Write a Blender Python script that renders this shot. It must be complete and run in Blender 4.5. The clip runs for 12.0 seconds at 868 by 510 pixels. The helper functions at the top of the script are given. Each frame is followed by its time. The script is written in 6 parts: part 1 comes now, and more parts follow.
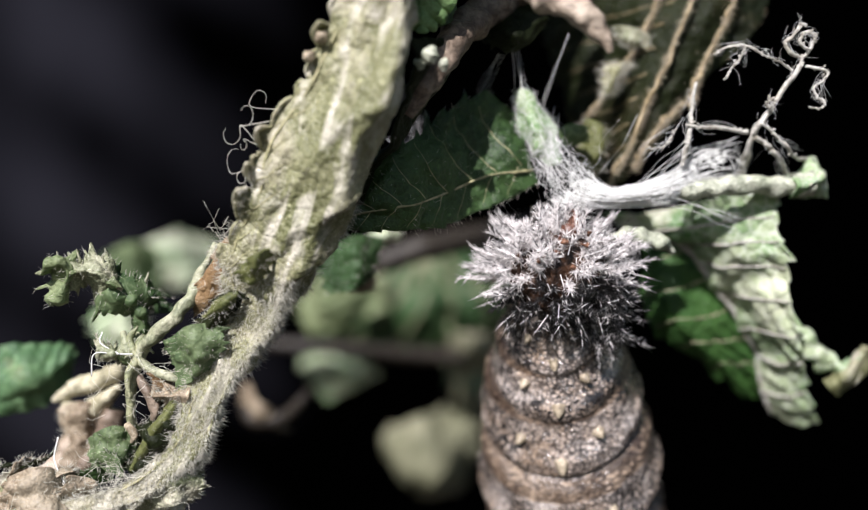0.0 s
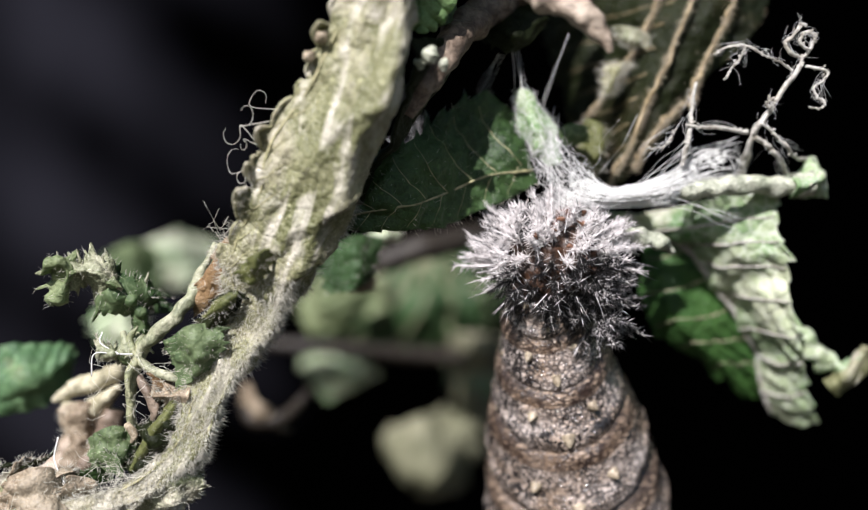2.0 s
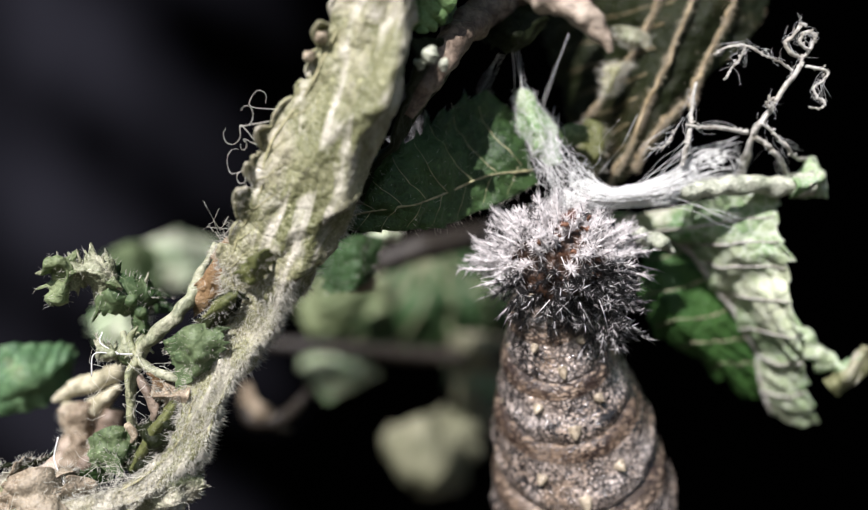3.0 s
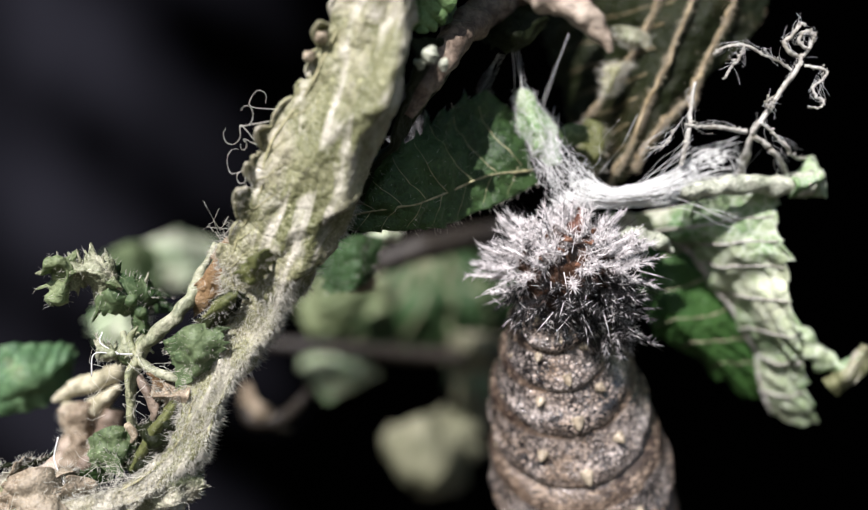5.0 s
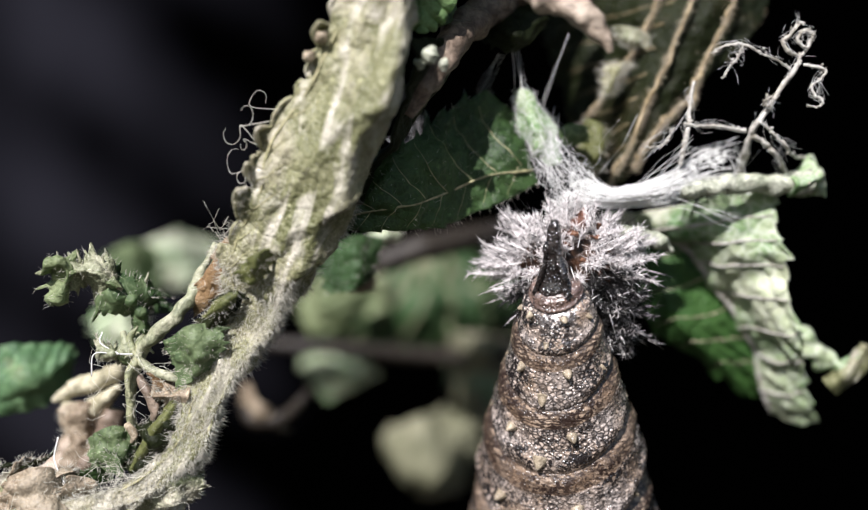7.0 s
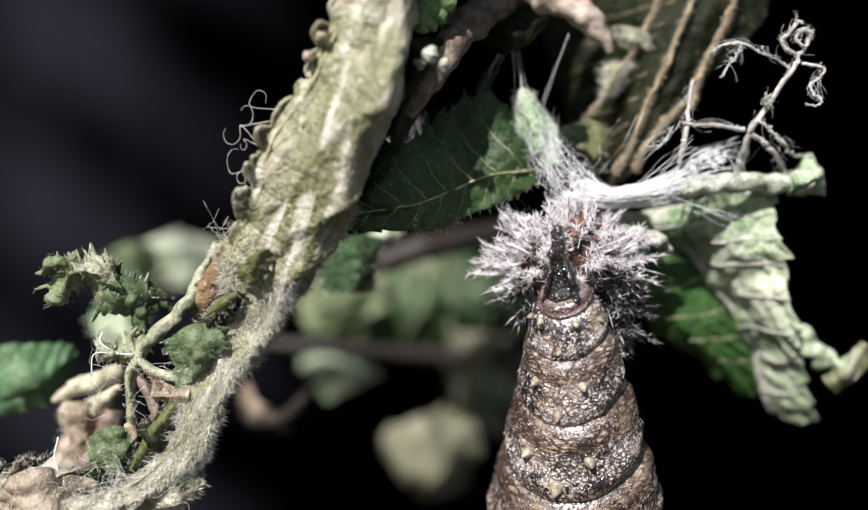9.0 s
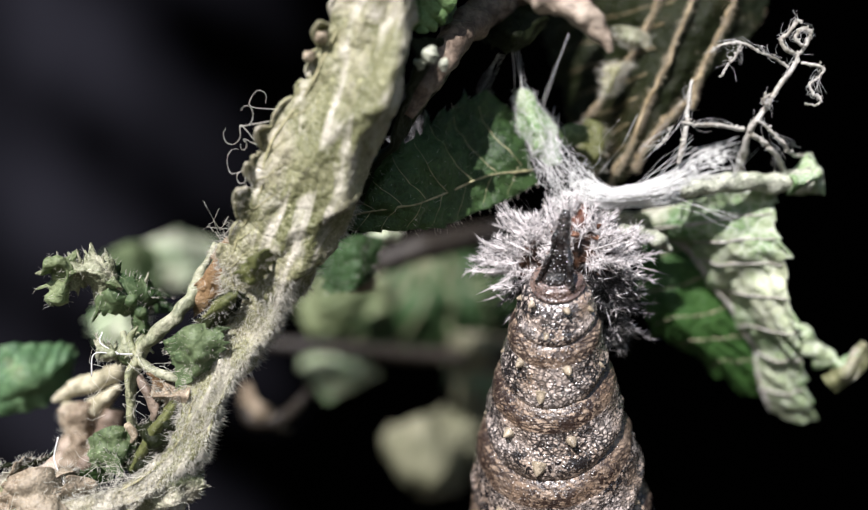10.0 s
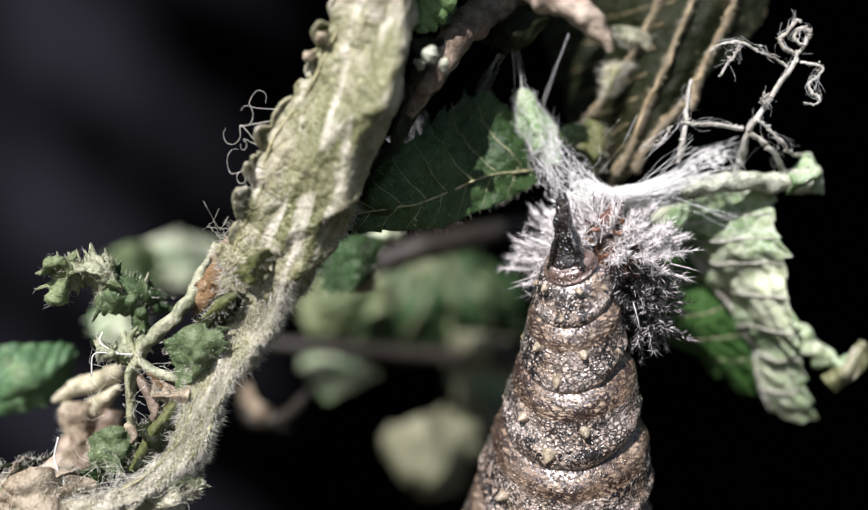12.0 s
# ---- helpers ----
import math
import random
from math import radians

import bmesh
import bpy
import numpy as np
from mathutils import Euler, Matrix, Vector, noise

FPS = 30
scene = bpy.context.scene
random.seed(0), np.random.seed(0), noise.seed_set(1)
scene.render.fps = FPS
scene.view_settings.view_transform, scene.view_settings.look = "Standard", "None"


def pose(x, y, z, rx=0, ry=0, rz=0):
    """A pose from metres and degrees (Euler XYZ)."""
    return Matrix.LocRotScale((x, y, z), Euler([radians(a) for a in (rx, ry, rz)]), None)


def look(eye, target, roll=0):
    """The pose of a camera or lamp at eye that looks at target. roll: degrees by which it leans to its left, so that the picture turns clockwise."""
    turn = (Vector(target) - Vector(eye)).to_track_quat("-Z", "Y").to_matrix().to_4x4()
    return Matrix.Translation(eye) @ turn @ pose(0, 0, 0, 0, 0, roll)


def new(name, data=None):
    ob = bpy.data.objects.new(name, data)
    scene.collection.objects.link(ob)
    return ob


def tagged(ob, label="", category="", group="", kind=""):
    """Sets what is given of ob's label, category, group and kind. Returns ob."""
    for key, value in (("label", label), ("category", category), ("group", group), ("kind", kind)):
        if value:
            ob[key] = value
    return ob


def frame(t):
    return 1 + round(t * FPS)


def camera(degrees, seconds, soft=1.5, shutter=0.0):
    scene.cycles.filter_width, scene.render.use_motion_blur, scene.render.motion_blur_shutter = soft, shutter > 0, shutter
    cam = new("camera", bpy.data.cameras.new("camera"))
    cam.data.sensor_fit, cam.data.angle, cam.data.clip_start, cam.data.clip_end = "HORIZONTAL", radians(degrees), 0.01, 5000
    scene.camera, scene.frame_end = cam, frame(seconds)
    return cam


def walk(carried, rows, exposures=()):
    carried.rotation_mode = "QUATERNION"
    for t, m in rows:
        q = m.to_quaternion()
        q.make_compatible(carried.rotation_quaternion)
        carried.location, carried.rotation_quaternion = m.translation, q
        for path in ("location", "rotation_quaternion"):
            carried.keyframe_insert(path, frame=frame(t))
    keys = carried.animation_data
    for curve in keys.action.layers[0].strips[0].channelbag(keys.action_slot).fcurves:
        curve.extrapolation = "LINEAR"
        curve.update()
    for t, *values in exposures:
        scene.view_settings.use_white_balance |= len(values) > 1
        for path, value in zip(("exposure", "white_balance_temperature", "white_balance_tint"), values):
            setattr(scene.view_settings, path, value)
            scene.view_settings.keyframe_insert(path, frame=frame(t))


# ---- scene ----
# Macro set-up: millimetres from the point on which the lens is focused, 150 mm above the ground.
LIFT = 150.0
cam = camera(46, 12.0, soft=1.3)
cam.data.dof.use_dof = True
cam.data.dof.focus_distance = 0.0424
cam.data.dof.aperture_fstop = 19
VIEW = look((0, -0.0424, LIFT / 1000), (0, 0, LIFT / 1000))
walk(cam, [(0, VIEW), (12.0, VIEW)], exposures=[(0, 0.7), (12.0, 0.7)])

# World and sun
SUN_TO = Vector((-0.30, -0.70, 0.63)).normalized()
world = bpy.data.worlds.new("sky")
scene.world = world
world.use_nodes = True
wn = world.node_tree.nodes
sky = wn.new("ShaderNodeTexSky")
sky.sky_type = "NISHITA"
sky.sun_disc = False
sky.sun_elevation = math.asin(SUN_TO.z)
sky.sun_rotation = math.atan2(SUN_TO.x, SUN_TO.y)
wn["Background"].inputs[1].default_value = 0.05
world.node_tree.links.new(sky.outputs[0], wn["Background"].inputs[0])
sun = new("sun", bpy.data.lights.new("sun", "SUN"))
sun.data.energy = 5.0
sun.data.angle = radians(0.5)
sun.data.color = (1.0, 0.955, 0.985)
sun.matrix_world = look(SUN_TO, (0, 0, 0))


# ---- materials: texture space in millimetres ----
class Nodes:
    """A small writer of node materials."""

    def __init__(self, name):
        self.m = bpy.data.materials.new(name)
        self.m.use_nodes = True
        self.t = self.m.node_tree
        self.p = self.t.nodes["Principled BSDF"]
        self.out = self.t.nodes["Material Output"]
        tc = self.t.nodes.new("ShaderNodeTexCoord")
        self.mm = self.t.nodes.new("ShaderNodeVectorMath")
        self.mm.operation = "SCALE"
        self.mm.inputs["Scale"].default_value = 1000
        self.t.links.new(tc.outputs["Object"], self.mm.inputs[0])

    def link(self, a, b):
        self.t.links.new(a, b)

    def noise(self, scale, detail=4, rough=0.55, warp=0.0, stretch=None):
        n = self.t.nodes.new("ShaderNodeTexNoise")
        n.inputs["Scale"].default_value = scale
        n.inputs["Detail"].default_value = detail
        n.inputs["Roughness"].default_value = rough
        n.inputs["Distortion"].default_value = warp
        src = self.mm.outputs[0]
        if stretch:
            s = self.t.nodes.new("ShaderNodeVectorMath")
            s.operation = "MULTIPLY"
            s.inputs[1].default_value = stretch
            self.link(src, s.inputs[0])
            src = s.outputs[0]
        self.link(src, n.inputs["Vector"])
        return n.outputs["Fac"]

    def slanted(self, scale, detail):
        """Noise drawn out along a line that leans to the right as it climbs."""
        axes = self.t.nodes.new("ShaderNodeCombineXYZ")
        for k, way in enumerate(((0.94 * 1.7, 0, -0.36 * 1.7), (0, 0.6, 0), (0.36 * 0.42, 0, 0.94 * 0.42))):
            d = self.t.nodes.new("ShaderNodeVectorMath")
            d.operation = "DOT_PRODUCT"
            d.inputs[1].default_value = way
            self.link(self.mm.outputs[0], d.inputs[0])
            self.link(d.outputs["Value"], axes.inputs[k])
        n = self.t.nodes.new("ShaderNodeTexNoise")
        n.inputs["Scale"].default_value = scale
        n.inputs["Detail"].default_value = detail
        n.inputs["Distortion"].default_value = 0.5
        self.link(axes.outputs[0], n.inputs["Vector"])
        return n.outputs["Fac"]

    def cells(self, scale, kind="DISTANCE_TO_EDGE", stretch=(1, 1, 1)):
        n = self.t.nodes.new("ShaderNodeTexVoronoi")
        n.feature = kind
        n.inputs["Scale"].default_value = scale
        wob = self.t.nodes.new("ShaderNodeTexNoise")
        wob.inputs["Scale"].default_value = scale * 0.8
        self.link(self.mm.outputs[0], wob.inputs["Vector"])
        mix = self.t.nodes.new("ShaderNodeVectorMath")
        mix.operation = "MULTIPLY_ADD"
        mix.inputs[1].default_value = (0.7 / scale,) * 3
        self.link(wob.outputs["Color"], mix.inputs[0])
        self.link(self.mm.outputs[0], mix.inputs[2])
        flat = self.t.nodes.new("ShaderNodeVectorMath")
        flat.operation = "MULTIPLY"
        flat.inputs[1].default_value = stretch
        self.link(mix.outputs[0], flat.inputs[0])
        self.link(flat.outputs[0], n.inputs["Vector"])
        return n.outputs["Distance"]

    def ramp(self, fac, stops):
        r = self.t.nodes.new("ShaderNodeValToRGB")
        e = r.color_ramp.elements
        while len(e) < len(stops):
            e.new(0.5)
        for el, (at, col) in zip(e, stops):
            el.position = at
            el.color = (*col, 1) if len(col) == 3 else col
        self.link(fac, r.inputs[0])
        return r.outputs[0]

    def mix(self, fac, a, b, blend="MIX"):
        n = self.t.nodes.new("ShaderNodeMix")
        n.data_type = "RGBA"
        n.blend_type = blend
        for sock, v in ((n.inputs[0], fac), (n.inputs[6], a), (n.inputs[7], b)):
            if isinstance(v, (int, float)):
                sock.default_value = v
            elif isinstance(v, tuple):
                sock.default_value = (*v, 1)
            else:
                self.link(v, sock)
        return n.outputs[2]

    def bump(self, height, depth, strength=1.0):
        b = self.t.nodes.new("ShaderNodeBump")
        b.inputs["Distance"].default_value = depth / 1000
        b.inputs["Strength"].default_value = strength
        self.link(height, b.inputs["Height"])
        old = self.p.inputs["Normal"].links
        if old:
            self.link(old[0].from_socket, b.inputs["Normal"])
        self.link(b.outputs[0], self.p.inputs["Normal"])
        return b.outputs[0]

    def surface(self, color=None, rough=0.6, spec=0.4, metal=0.0):
        if color is not None:
            if isinstance(color, tuple):
                self.p.inputs["Base Color"].default_value = (*color, 1)
            else:
                self.link(color, self.p.inputs["Base Color"])
        if isinstance(rough, (int, float)):
            self.p.inputs["Roughness"].default_value = rough
        else:
            self.link(rough, self.p.inputs["Roughness"])
        self.p.inputs["Specular IOR Level"].default_value = spec
        self.p.inputs["Metallic"].default_value = metal

    def translucent(self, fac, color):
        tr = self.t.nodes.new("ShaderNodeBsdfTranslucent")
        if isinstance(color, tuple):
            tr.inputs[0].default_value = (*color, 1)
        else:
            self.link(color, tr.inputs[0])
        mx = self.t.nodes.new("ShaderNodeMixShader")
        mx.inputs[0].default_value = fac
        self.link(self.p.outputs[0], mx.inputs[1])
        self.link(tr.outputs[0], mx.inputs[2])
        self.link(mx.outputs[0], self.out.inputs[0])


def leaf_mat(name, dark, light, dry, see=0.25, through_col=(0.12, 0.35, 0.03), net=3.6, spec=0.4, rough=0.55, dryness=0.5, ridge_light=None):
    """Leaf skin: blotches, a fine net of veinlets, dry patches."""
    n = Nodes(name)
    blot = n.ramp(n.noise(0.28, 5), [(0.35, dark), (0.65, light)])
    dryf = n.ramp(n.noise(0.16, 6, 0.65, 0.6), [(dryness, (0, 0, 0)), (dryness + 0.14, (1, 1, 1))])
    col = n.mix(dryf, blot, dry)
    streak = n.noise(0.5, 5, 0.6, 0.5, (1.6, 1.6, 0.55))
    col = n.mix(0.42, col, n.ramp(streak, [(0.38, (0.42, 0.42, 0.36)), (0.6, (1, 1, 1))]), "MULTIPLY")
    edge = n.cells(net)
    netf = n.ramp(edge, [(0.0, (1, 1, 1)), (0.12, (0, 0, 0))])
    pale = tuple(min(1, c * 1.6) for c in light)
    col = n.mix(n.mix(0.35, (0, 0, 0), netf), col, pale)
    dots = n.cells(1.3, "F1")
    col = n.mix(n.ramp(dots, [(0.07, (0.75, 0.75, 0.75)), (0.13, (0, 0, 0))]), col, tuple(min(0.85, c * 1.9 + 0.01) for c in light))
    specks = n.cells(3.4, "F1")
    col = n.mix(n.ramp(specks, [(0.1, (0.55, 0.55, 0.55)), (0.17, (0, 0, 0))]), col, tuple(min(0.85, c * 1.6) for c in light))
    fine = n.noise(9, 3)
    if ridge_light:
        # pale streaks along the felted blade: bright ridge highlights put into the colour
        col = n.mix(n.ramp(n.slanted(0.9, 5), [(0.5, (0, 0, 0)), (0.64, (0.85, 0.85, 0.85))]), col, ridge_light)
    col = n.mix(0.35, col, n.ramp(fine, [(0.3, (0.25, 0.25, 0.25)), (0.65, (1.0, 1.0, 1.0))]), "MULTIPLY")
    n.surface(col, n.ramp(fine, [(0.25, (rough - 0.22,) * 3), (0.8, (rough + 0.2,) * 3)]), spec)
    n.bump(edge, 0.09, 0.8)
    n.bump(n.noise(1.1, 4), 0.18, 0.5)
    n.bump(fine, 0.06, 0.8)
    n.translucent(see, through_col)
    return n.m


PALE_LEAF = leaf_mat("pale_felted_leaf", (0.13, 0.14, 0.055), (0.35, 0.345, 0.2), (0.54, 0.49, 0.37), 0.12, (0.25, 0.32, 0.08), dryness=0.47, rough=0.42, ridge_light=(0.7, 0.66, 0.55))
DARK_LEAF = leaf_mat("green_leaf", (0.025, 0.064, 0.02), (0.065, 0.125, 0.048), (0.13, 0.13, 0.08), 0.32, (0.08, 0.30, 0.03), dryness=0.62)
FELT_LEAF = leaf_mat("greenish_felted_leaf", (0.14, 0.17, 0.08), (0.44, 0.45, 0.31), (0.6, 0.56, 0.44), 0.14, (0.22, 0.34, 0.08), dryness=0.47, rough=0.42)
DUSTY_LEAF = leaf_mat("dusty_leaf", (0.1, 0.11, 0.055), (0.32, 0.31, 0.21), (0.4, 0.37, 0.29), 0.1, (0.2, 0.25, 0.08), dryness=0.5)
VIVID_LEAF = leaf_mat("vivid_green_leaf", (0.03, 0.08, 0.02), (0.08, 0.185, 0.046), (0.16, 0.22, 0.1), 0.3, (0.07, 0.36, 0.04), dryness=0.64)
# withered brown-green, darkened further for the shade on rim and drooping leaf
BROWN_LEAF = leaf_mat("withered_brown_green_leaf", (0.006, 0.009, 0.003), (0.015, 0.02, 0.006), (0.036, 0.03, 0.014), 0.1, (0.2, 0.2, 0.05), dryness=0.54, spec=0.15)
FADED_LEAF = leaf_mat("faded_leaf", (0.16, 0.33, 0.11), (0.78, 0.83, 0.58), (0.87, 0.83, 0.66), 0.25, (0.12, 0.4, 0.08), net=1.6, dryness=0.55)
DULL_LEAF = leaf_mat("dull_dark_leaf", (0.016, 0.042, 0.010), (0.05, 0.1, 0.028), (0.1, 0.11, 0.05), 0.1, (0.08, 0.2, 0.03), dryness=0.6)
YOUNG_LEAF = leaf_mat("young_leaf", (0.1, 0.15, 0.058), (0.29, 0.34, 0.18), (0.39, 0.38, 0.25), 0.2, (0.14, 0.35, 0.07), dryness=0.5)
FRESH_LEAF = leaf_mat("fresh_leaf", (0.06, 0.11, 0.042), (0.18, 0.235, 0.115), (0.34, 0.34, 0.21), 0.25, (0.10, 0.32, 0.06), net=1.8, dryness=0.64)
ORANGE_LEAF = leaf_mat("orange_brown_leaf", (0.16, 0.09, 0.04), (0.34, 0.22, 0.11), (0.42, 0.32, 0.2), 0.2, (0.4, 0.2, 0.06), dryness=0.58)
OLIVE_LEAF = leaf_mat("olive_leaf", (0.06, 0.075, 0.02), (0.16, 0.17, 0.06), (0.22, 0.2, 0.1), 0.15, (0.15, 0.25, 0.04), dryness=0.6)
MOTTLED_LEAF = leaf_mat("mottled_green_leaf", (0.05, 0.13, 0.05), (0.16, 0.27, 0.13), (0.34, 0.3, 0.12), 0.2, (0.1, 0.32, 0.06), net=1.2, dryness=0.55)
LIGHT_LEAF = leaf_mat("light_green_leaf", (0.13, 0.26, 0.07), (0.3, 0.46, 0.2), (0.4, 0.46, 0.26), 0.3, (0.15, 0.42, 0.06), dryness=0.62)
DRY_LEAF = leaf_mat("dried_tan_leaf", (0.20, 0.15, 0.10), (0.38, 0.31, 0.22), (0.48, 0.42, 0.32), 0.12, (0.35, 0.22, 0.1), dryness=0.5)


def stem_mat(name, a, b, rough=0.55):
    """Dry stem or horn: blotched, finely wrinkled, scuffed darker in places."""
    n = Nodes(name)
    col = n.ramp(n.noise(0.9, 6, 0.65, 0.6), [(0.32, a), (0.66, b)])
    col = n.mix(0.55, col, n.ramp(n.noise(6, 3), [(0.3, (0.35, 0.35, 0.35)), (0.7, (1, 1, 1))]), "MULTIPLY")
    scuff = n.ramp(n.noise(2.1, 4, 0.6, 1.0), [(0.38, (0.75, 0.75, 0.75)), (0.5, (0, 0, 0))])
    col = n.mix(scuff, col, tuple(c * 0.45 for c in a))
    n.surface(col, n.ramp(n.noise(5, 3), [(0.3, (max(0.1, rough - 0.2),) * 3), (0.7, (rough + 0.15,) * 3)]), 0.45)
    n.bump(n.noise(2.5, 5), 0.15, 0.7)
    n.bump(n.noise(8, 3), 0.05, 0.8)
    return n.m


VEIN = stem_mat("pale_vein", (0.34, 0.33, 0.17), (0.5, 0.46, 0.27))
BROWN_VEIN = stem_mat("tan_vein", (0.24, 0.18, 0.09), (0.46, 0.37, 0.22))
GREEN_STEM = stem_mat("green_stem", (0.22, 0.25, 0.13), (0.44, 0.43, 0.27))
TWIG = stem_mat("pale_dry_twig", (0.4, 0.37, 0.3), (0.7, 0.69, 0.64), rough=0.25)
PALE_STALK = stem_mat("pale_green_stalk", (0.36, 0.4, 0.28), (0.7, 0.71, 0.58))
LEAF_STALK = stem_mat("leaf_stalk", (0.26, 0.29, 0.17), (0.5, 0.49, 0.35))
BROWN_STEM = stem_mat("brown_stem", (0.014, 0.01, 0.007), (0.036, 0.028, 0.018))
PINK_STEM = stem_mat("pinkish_dry_bract", (0.34, 0.26, 0.19), (0.58, 0.49, 0.39))
CREAM_STEM = stem_mat("cream_dry_petiole", (0.46, 0.42, 0.27), (0.68, 0.63, 0.46))
DRY_STEM = stem_mat("dry_pinkish_stem", (0.15, 0.105, 0.075), (0.3, 0.235, 0.175))


def hair_mat(name, col, rough, see):
    n = Nodes(name)
    n.surface(n.ramp(n.noise(1.5, 2), [(0.3, tuple(c * 0.88 for c in col)), (0.7, col)]), rough, 0.6)
    if see:
        n.translucent(see, col)
    return n.m


LEAF_HAIR = hair_mat("leaf_hair", (0.82, 0.8, 0.7), 0.28, 0.3)
TAN_HAIR = hair_mat("tan_hair", (0.66, 0.57, 0.42), 0.35, 0.25)
SILK = hair_mat("white_silk", (0.97, 0.97, 0.95), 0.25, 0.12)
PALE_BRISTLE = hair_mat("pale_bristle", (0.96, 0.92, 0.91), 0.2, 0.2)
BLACK_BRISTLE = hair_mat("black_bristle", (0.012, 0.011, 0.011), 0.3, 0.0)


def silk_sheet_mat():
    n = Nodes("silk_membrane")
    f = n.noise(2.2, 5, 0.6, 1.2)
    n.surface(n.ramp(f, [(0.3, (0.78, 0.8, 0.74)), (0.7, (0.95, 0.95, 0.92))]), 0.5, 0.4)
    n.bump(f, 0.2)
    n.translucent(0.1, (0.8, 0.82, 0.75))
    # open weave: clear between the felted fibres
    gaps = n.noise(5.0, 6, 0.7, 2.6, (1.0, 1.0, 0.8))
    clear = n.t.nodes.new("ShaderNodeBsdfTransparent")
    mx = n.t.nodes.new("ShaderNodeMixShader")
    n.link(n.ramp(gaps, [(0.42, (0.06, 0.06, 0.06)), (0.6, (0.82, 0.82, 0.82))]), mx.inputs[0])
    n.link(clear.outputs[0], mx.inputs[1])
    n.link(n.out.inputs[0].links[0].from_socket, mx.inputs[2])
    n.link(mx.outputs[0], n.out.inputs[0])
    return n.m


SILK_SHEET = silk_sheet_mat()


def pupa_mat(name, gloss, base, pale, ink, ink_at=0.47, net=0.0, flat=(1, 1, 1), relief=1.0, coat=1.0):
    """Horny skin: grey-brown ground, dark broken marbling, pale grains."""
    n = Nodes(name)
    col = n.ramp(n.noise(0.55, 5, 0.6), [(0.36, base), (0.62, pale)])
    mar = n.noise(3.0, 4, 0.55, 1.4)
    patch = n.ramp(n.noise(0.42, 2), [(0.36, (0.5, 0.5, 0.5)), (0.56, (1, 1, 1))])
    dark = n.mix(1.0, n.ramp(mar, [(ink_at - 0.05, (1, 1, 1)), (ink_at + 0.03, (0, 0, 0))]), patch, "MULTIPLY")
    col = n.mix(dark, col, ink)
    if net:
        e = n.cells(net, "DISTANCE_TO_EDGE", flat)
        lines = n.ramp(e, [(0.06, (0.95, 0.95, 0.95)), (0.26, (0, 0, 0))])
        col = n.mix(n.mix(1.0, lines, n.ramp(n.noise(0.5, 3), [(0.36, (0.4, 0.4, 0.4)), (0.56, (1, 1, 1))]), "MULTIPLY"), col, ink)
    grain = n.cells(7.0, "F1")
    col = n.mix(n.ramp(grain, [(0.08, (0.22, 0.22, 0.22)), (0.2, (0, 0, 0))]), col, tuple(min(1, c * 1.45) for c in pale))
    n.surface(col, n.ramp(n.noise(4.5, 3), [(0.3, (gloss,) * 3), (0.7, (gloss + 0.3,) * 3)]), 0.7)
    n.bump(mar, 0.03 * relief, 0.7)
    n.bump(n.ramp(grain, [(0.0, (1, 1, 1)), (0.5, (0, 0, 0))]), 0.06 * relief, 0.8)
    n.bump(n.noise(2.6, 3), 0.05 * relief, 0.9)
    last = n.bump(n.noise(11, 3), 0.022, 0.9)
    n.p.inputs["Coat Weight"].default_value = coat
    n.p.inputs["Coat Roughness"].default_value = 0.12
    n.p.inputs["Coat IOR"].default_value = 1.75
    n.link(last, n.p.inputs["Coat Normal"])
    return n.m


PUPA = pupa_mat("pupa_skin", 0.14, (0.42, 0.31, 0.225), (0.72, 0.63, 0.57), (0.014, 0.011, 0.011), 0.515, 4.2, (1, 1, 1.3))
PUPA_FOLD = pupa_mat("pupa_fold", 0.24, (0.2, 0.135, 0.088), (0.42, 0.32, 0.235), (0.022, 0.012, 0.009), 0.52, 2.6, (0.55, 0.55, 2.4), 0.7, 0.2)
CREMASTER = pupa_mat("cremaster_skin", 0.14, (0.008, 0.006, 0.006), (0.03, 0.022, 0.019), (0.008, 0.007, 0.007))
COLLAR = pupa_mat("rust_collar", 0.2, (0.06, 0.034, 0.026), (0.18, 0.12, 0.095), (0.02, 0.013, 0.011))
TUBERCLE = stem_mat("pale_horn", (0.3, 0.24, 0.16), (0.54, 0.46, 0.34), rough=0.3)
SKIN = stem_mat("crumpled_brown_skin", (0.02, 0.011, 0.007), (0.10, 0.05, 0.028), rough=0.35)
FLAKE = stem_mat("orange_brown_flake", (0.1, 0.045, 0.025), (0.3, 0.15, 0.09), rough=0.35)
RUST = stem_mat("rust_red_skin", (0.09, 0.035, 0.022), (0.22, 0.095, 0.06), rough=0.4)


def plain_mat(name, a, b, scale):
    n = Nodes(name)
    f = n.noise(scale, 5, 0.6)
    n.surface(n.ramp(f, [(0.3, a), (0.7, b)]), 0.9, 0.1)
    n.bump(f, 1.0)
    return n.m


SOIL = plain_mat("dark_soil", (0.012, 0.010, 0.008), (0.03, 0.024, 0.018), 0.15)


